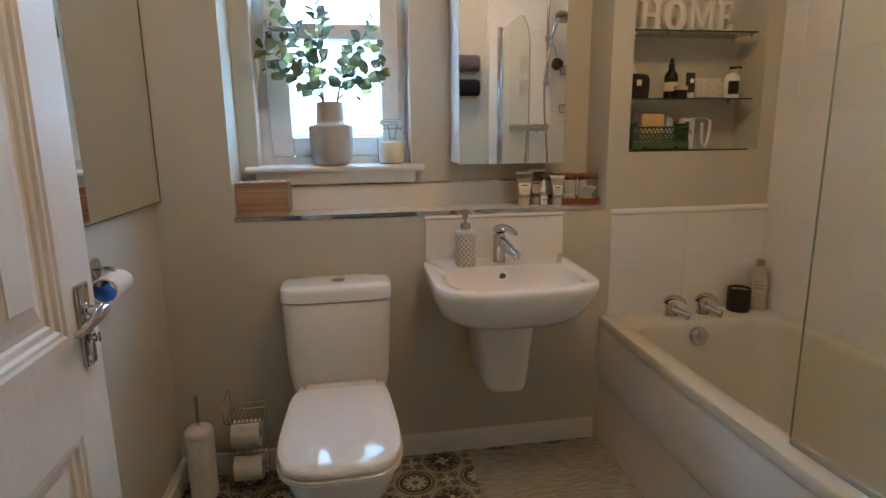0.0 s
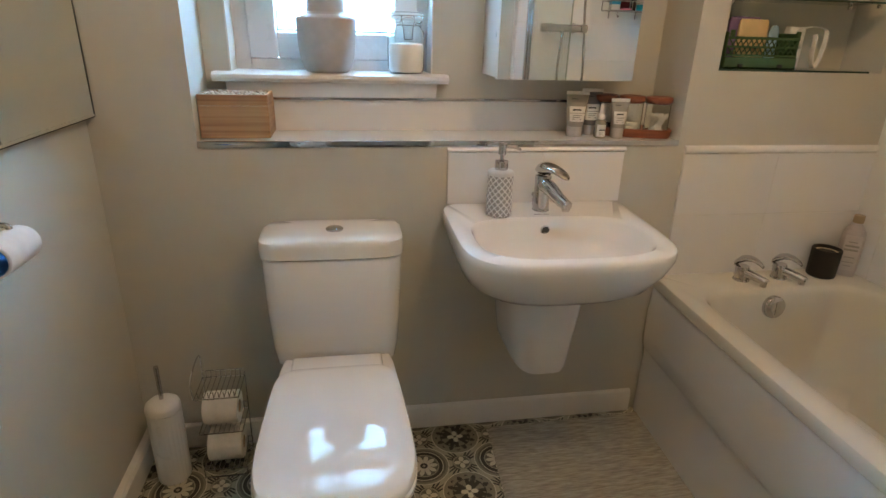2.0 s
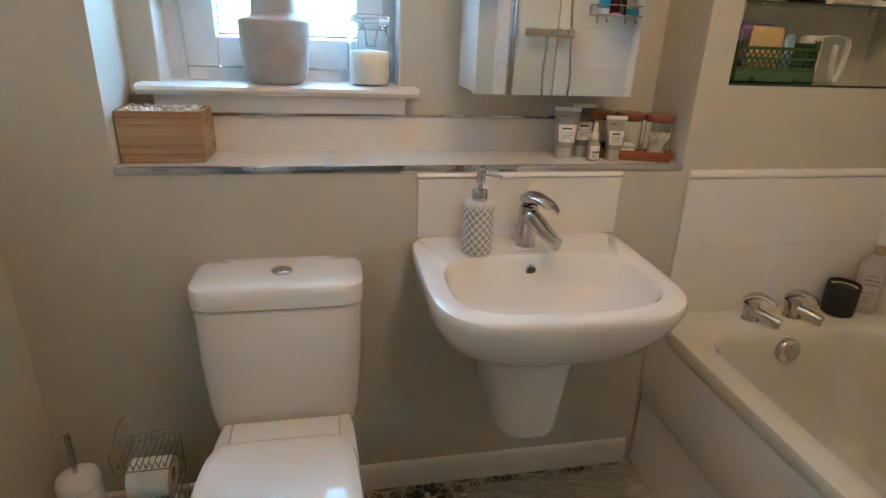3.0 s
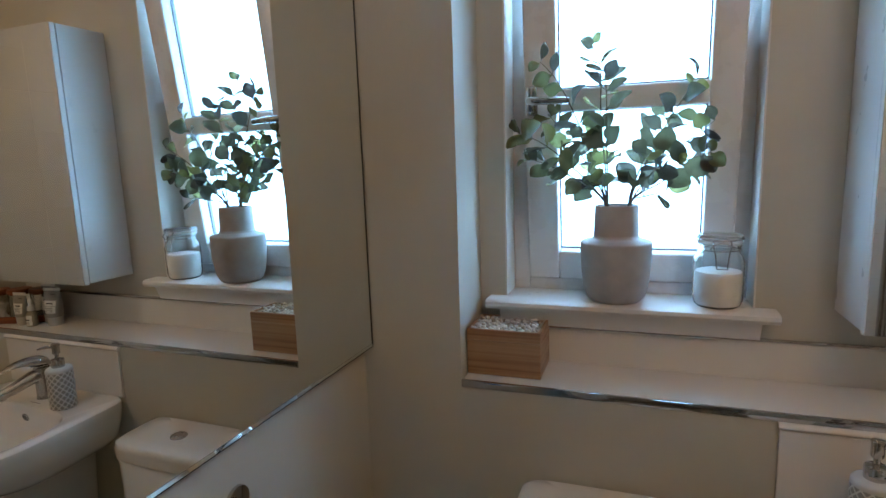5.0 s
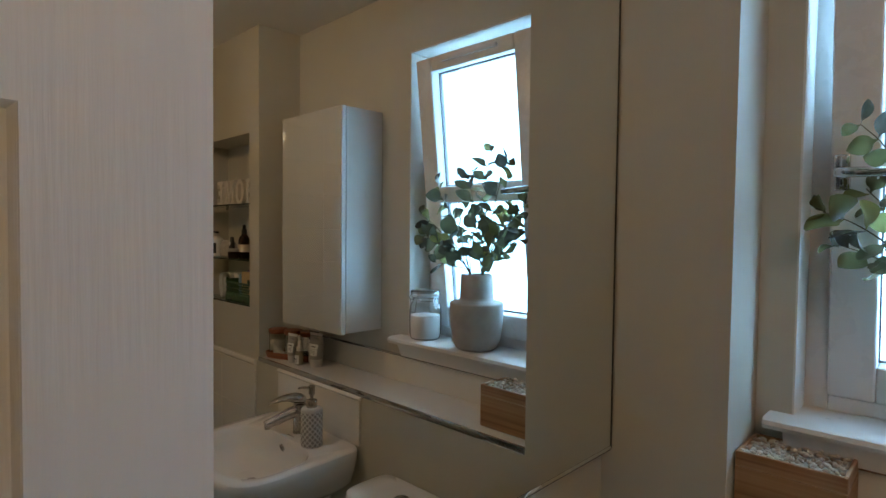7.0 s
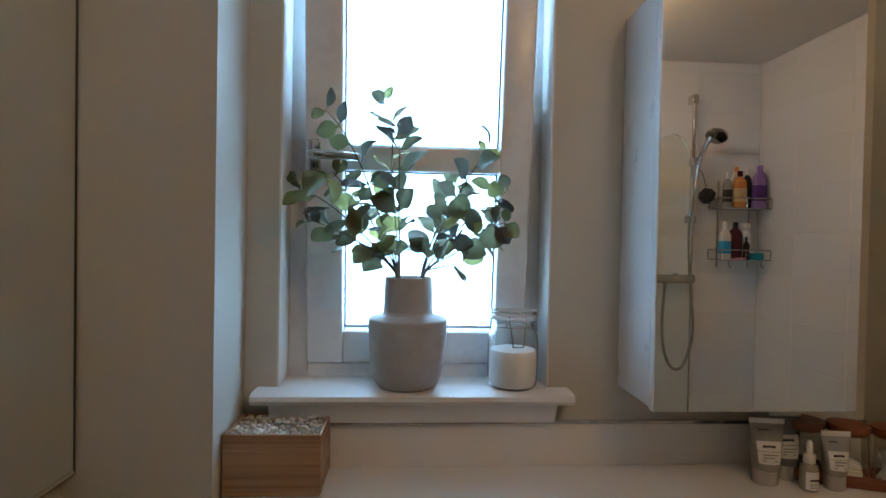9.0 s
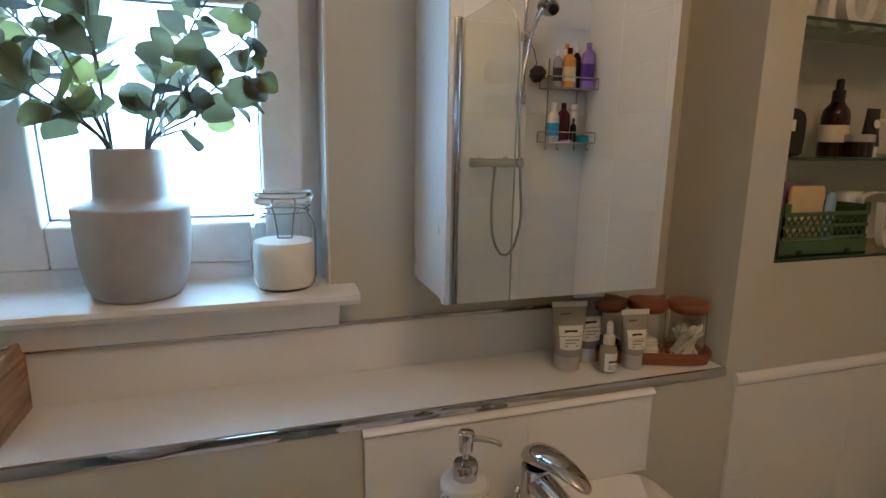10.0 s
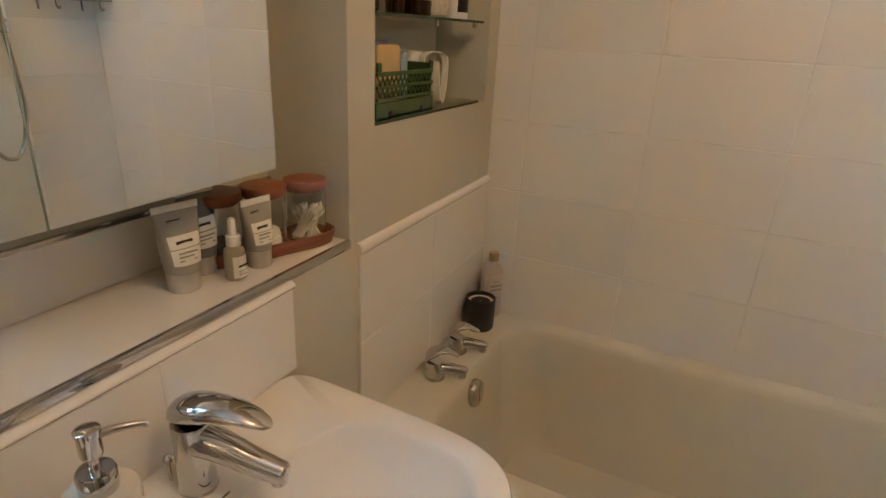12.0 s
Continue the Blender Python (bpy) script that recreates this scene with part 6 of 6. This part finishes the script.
        part("cap", lathe([(w * neck, h), (w * neck * 1.15, h + 0.002), (w * neck * 1.15, h + cap_h - 0.002), (w * neck * 0.9, h + cap_h)], seg=20), cap, b)
        if lab_mat:
            part("label", loft([squircle(0, 0, w * 1.012, d * 1.012, d * 1.012, h * u, 3, 3, 32) for u in (0.2, 0.62)], cap=(False, False)), lab_mat, b)
        return b
    zt, zb, yy = 1.6575, 1.4025, wy + 0.066
    bottle(2.332, yy + 0.02, zt, 0.031, 0.02, 0.165, LILAC, LILAC, 0.03, "lilac shampoo bottle with purple label", PURPLE)
    bottle(2.285, yy - 0.01, zt, 0.019, 0.019, 0.15, BLACK, WHITE_PLASTIC, 0.03, "slim black bottle with white cap")
    bottle(2.233, yy + 0.015, zt, 0.029, 0.02, 0.14, ORANGE, MAROON, 0.028, "orange shower gel bottle with dark cap", PEACH)
    bottle(2.240, yy - 0.028, zt, 0.022, 0.016, 0.165, WAX, ORANGE, 0.025, "cream bottle with orange cap")
    bottle(2.172, yy + 0.012, zt, 0.02, 0.018, 0.13, plain("clear_bottle", (0.6, 0.6, 0.57), 0.1, trans=0.5), WHITE_PLASTIC, 0.03, "clear bottle with black print", INK)
    bottle(2.16, yy + 0.02, zb, 0.026, 0.02, 0.13, WHITE_PLASTIC, WHITE_PLASTIC, 0.04, "white pump bottle with sky blue label", SKYBLUE)
    bottle(2.222, yy + 0.005, zb, 0.029, 0.021, 0.14, MAROON, BLACK, 0.03, "maroon conditioner bottle with black cap")
    bottle(2.285, yy - 0.012, zb, 0.022, 0.022, 0.14, WHITE_PLASTIC, WHITE_PLASTIC, 0.026, "white cylindrical bottle with rounded cap", None, 0.8)
    bottle(2.266, yy + 0.028, zb, 0.013, 0.013, 0.08, AMBER, BLACK, 0.025, "small amber bottle with black cap")
    tin = thing("balm_tin", (2.325, yy + 0.018, zb), "round teal balm tin in the caddy", "tin")
    part("tin", lathe([(0.032, 0), (0.033, 0.002), (0.033, 0.03), (0.031, 0.033), (0.005, 0.034)], seg=36), TEAL, tin)
    raz = tagged(part("razor", tube([(2.185, yy + 0.046, zb + 0.003), (2.22, yy + 0.047, zb + 0.006), (2.25, yy + 0.046, zb + 0.006)], [0.004, 0.005, 0.004], 8, None, 5), PINK), "pink razor lying in the lower caddy tray", "razor")

    r = thing("towel_rail", (1.46, DOORWALL, 1.6), "small chrome wall rack for rolled towels", "towel rack")
    r.matrix_world = pose(0, 0, 0)
    for z in (1.505, 1.66):
        part("ring", tube([(1.40, DOORWALL + 0.002, z), (1.40, DOORWALL + 0.13, z), (1.52, DOORWALL + 0.13, z), (1.52, DOORWALL + 0.002, z)], 0.004, 8), CHROME, r)
    for z, m_, lab in ((1.5645, TOWEL_NAVY, "rolled navy towel in the wall rack"), (1.7195, TOWEL_BROWN, "rolled mauve-brown towel in the wall rack")):
        prof = [(0.03, -0.08), (0.05, -0.078), (0.055, -0.06), (0.055, 0.06), (0.05, 0.078), (0.03, 0.08)]
        o = tagged(part("rolled_towel", lathe(prof, seg=40), m_), lab, "towel", "rolled towels")
        o.matrix_world = pose(1.465, DOORWALL + 0.085, z, 0, 90, 0)


shower()

# ---- ceiling lamp ----
lamp = thing("ceiling_lamp", (LAMP_X, LAMP_Y, CEILING), "white ceiling lamp with three bare warm bulbs, switched on", "ceiling lamp")
lamp.matrix_world = pose(0, 0, 0)
part("rose", lathe([(0.06, 0.0), (0.06, -0.012), (0.05, -0.022), (0.03, -0.03), (0.01, -0.034)], LAMP_X, LAMP_Y, CEILING, seg=48), GLOSS_WHITE, lamp)
GLOW = bpy.data.materials.new("warm_lamp_glow")
GLOW.use_nodes = True
GLOW.node_tree.nodes["Principled BSDF"].inputs["Emission Color"].default_value = (1.0, 0.75, 0.5, 1)
GLOW.node_tree.nodes["Principled BSDF"].inputs["Emission Strength"].default_value = 14.0
for x, y, z in BULBS:
    part("arm", tube([(LAMP_X, LAMP_Y, CEILING - 0.022), ((LAMP_X + x) / 2, (LAMP_Y + y) / 2, CEILING - 0.03), (x, y, CEILING - 0.045), (x, y, CEILING - 0.06)], 0.007, 12, None, 5), GLOSS_WHITE, lamp)
    part("bulb_holder", lathe([(0.015, -0.05), (0.018, -0.055), (0.018, -0.09)], x, y, CEILING, seg=24), GLOSS_WHITE, lamp)
    glow = part("bulb", lathe([(0.012, -0.09), (0.018, -0.104), (0.025, -0.122), (0.027, -0.138), (0.024, -0.154), (0.015, -0.164), (0.003, -0.168)], x, y, CEILING, seg=28), GLOW, lamp, "glowing warm white bulb")
    glow.visible_shadow = False
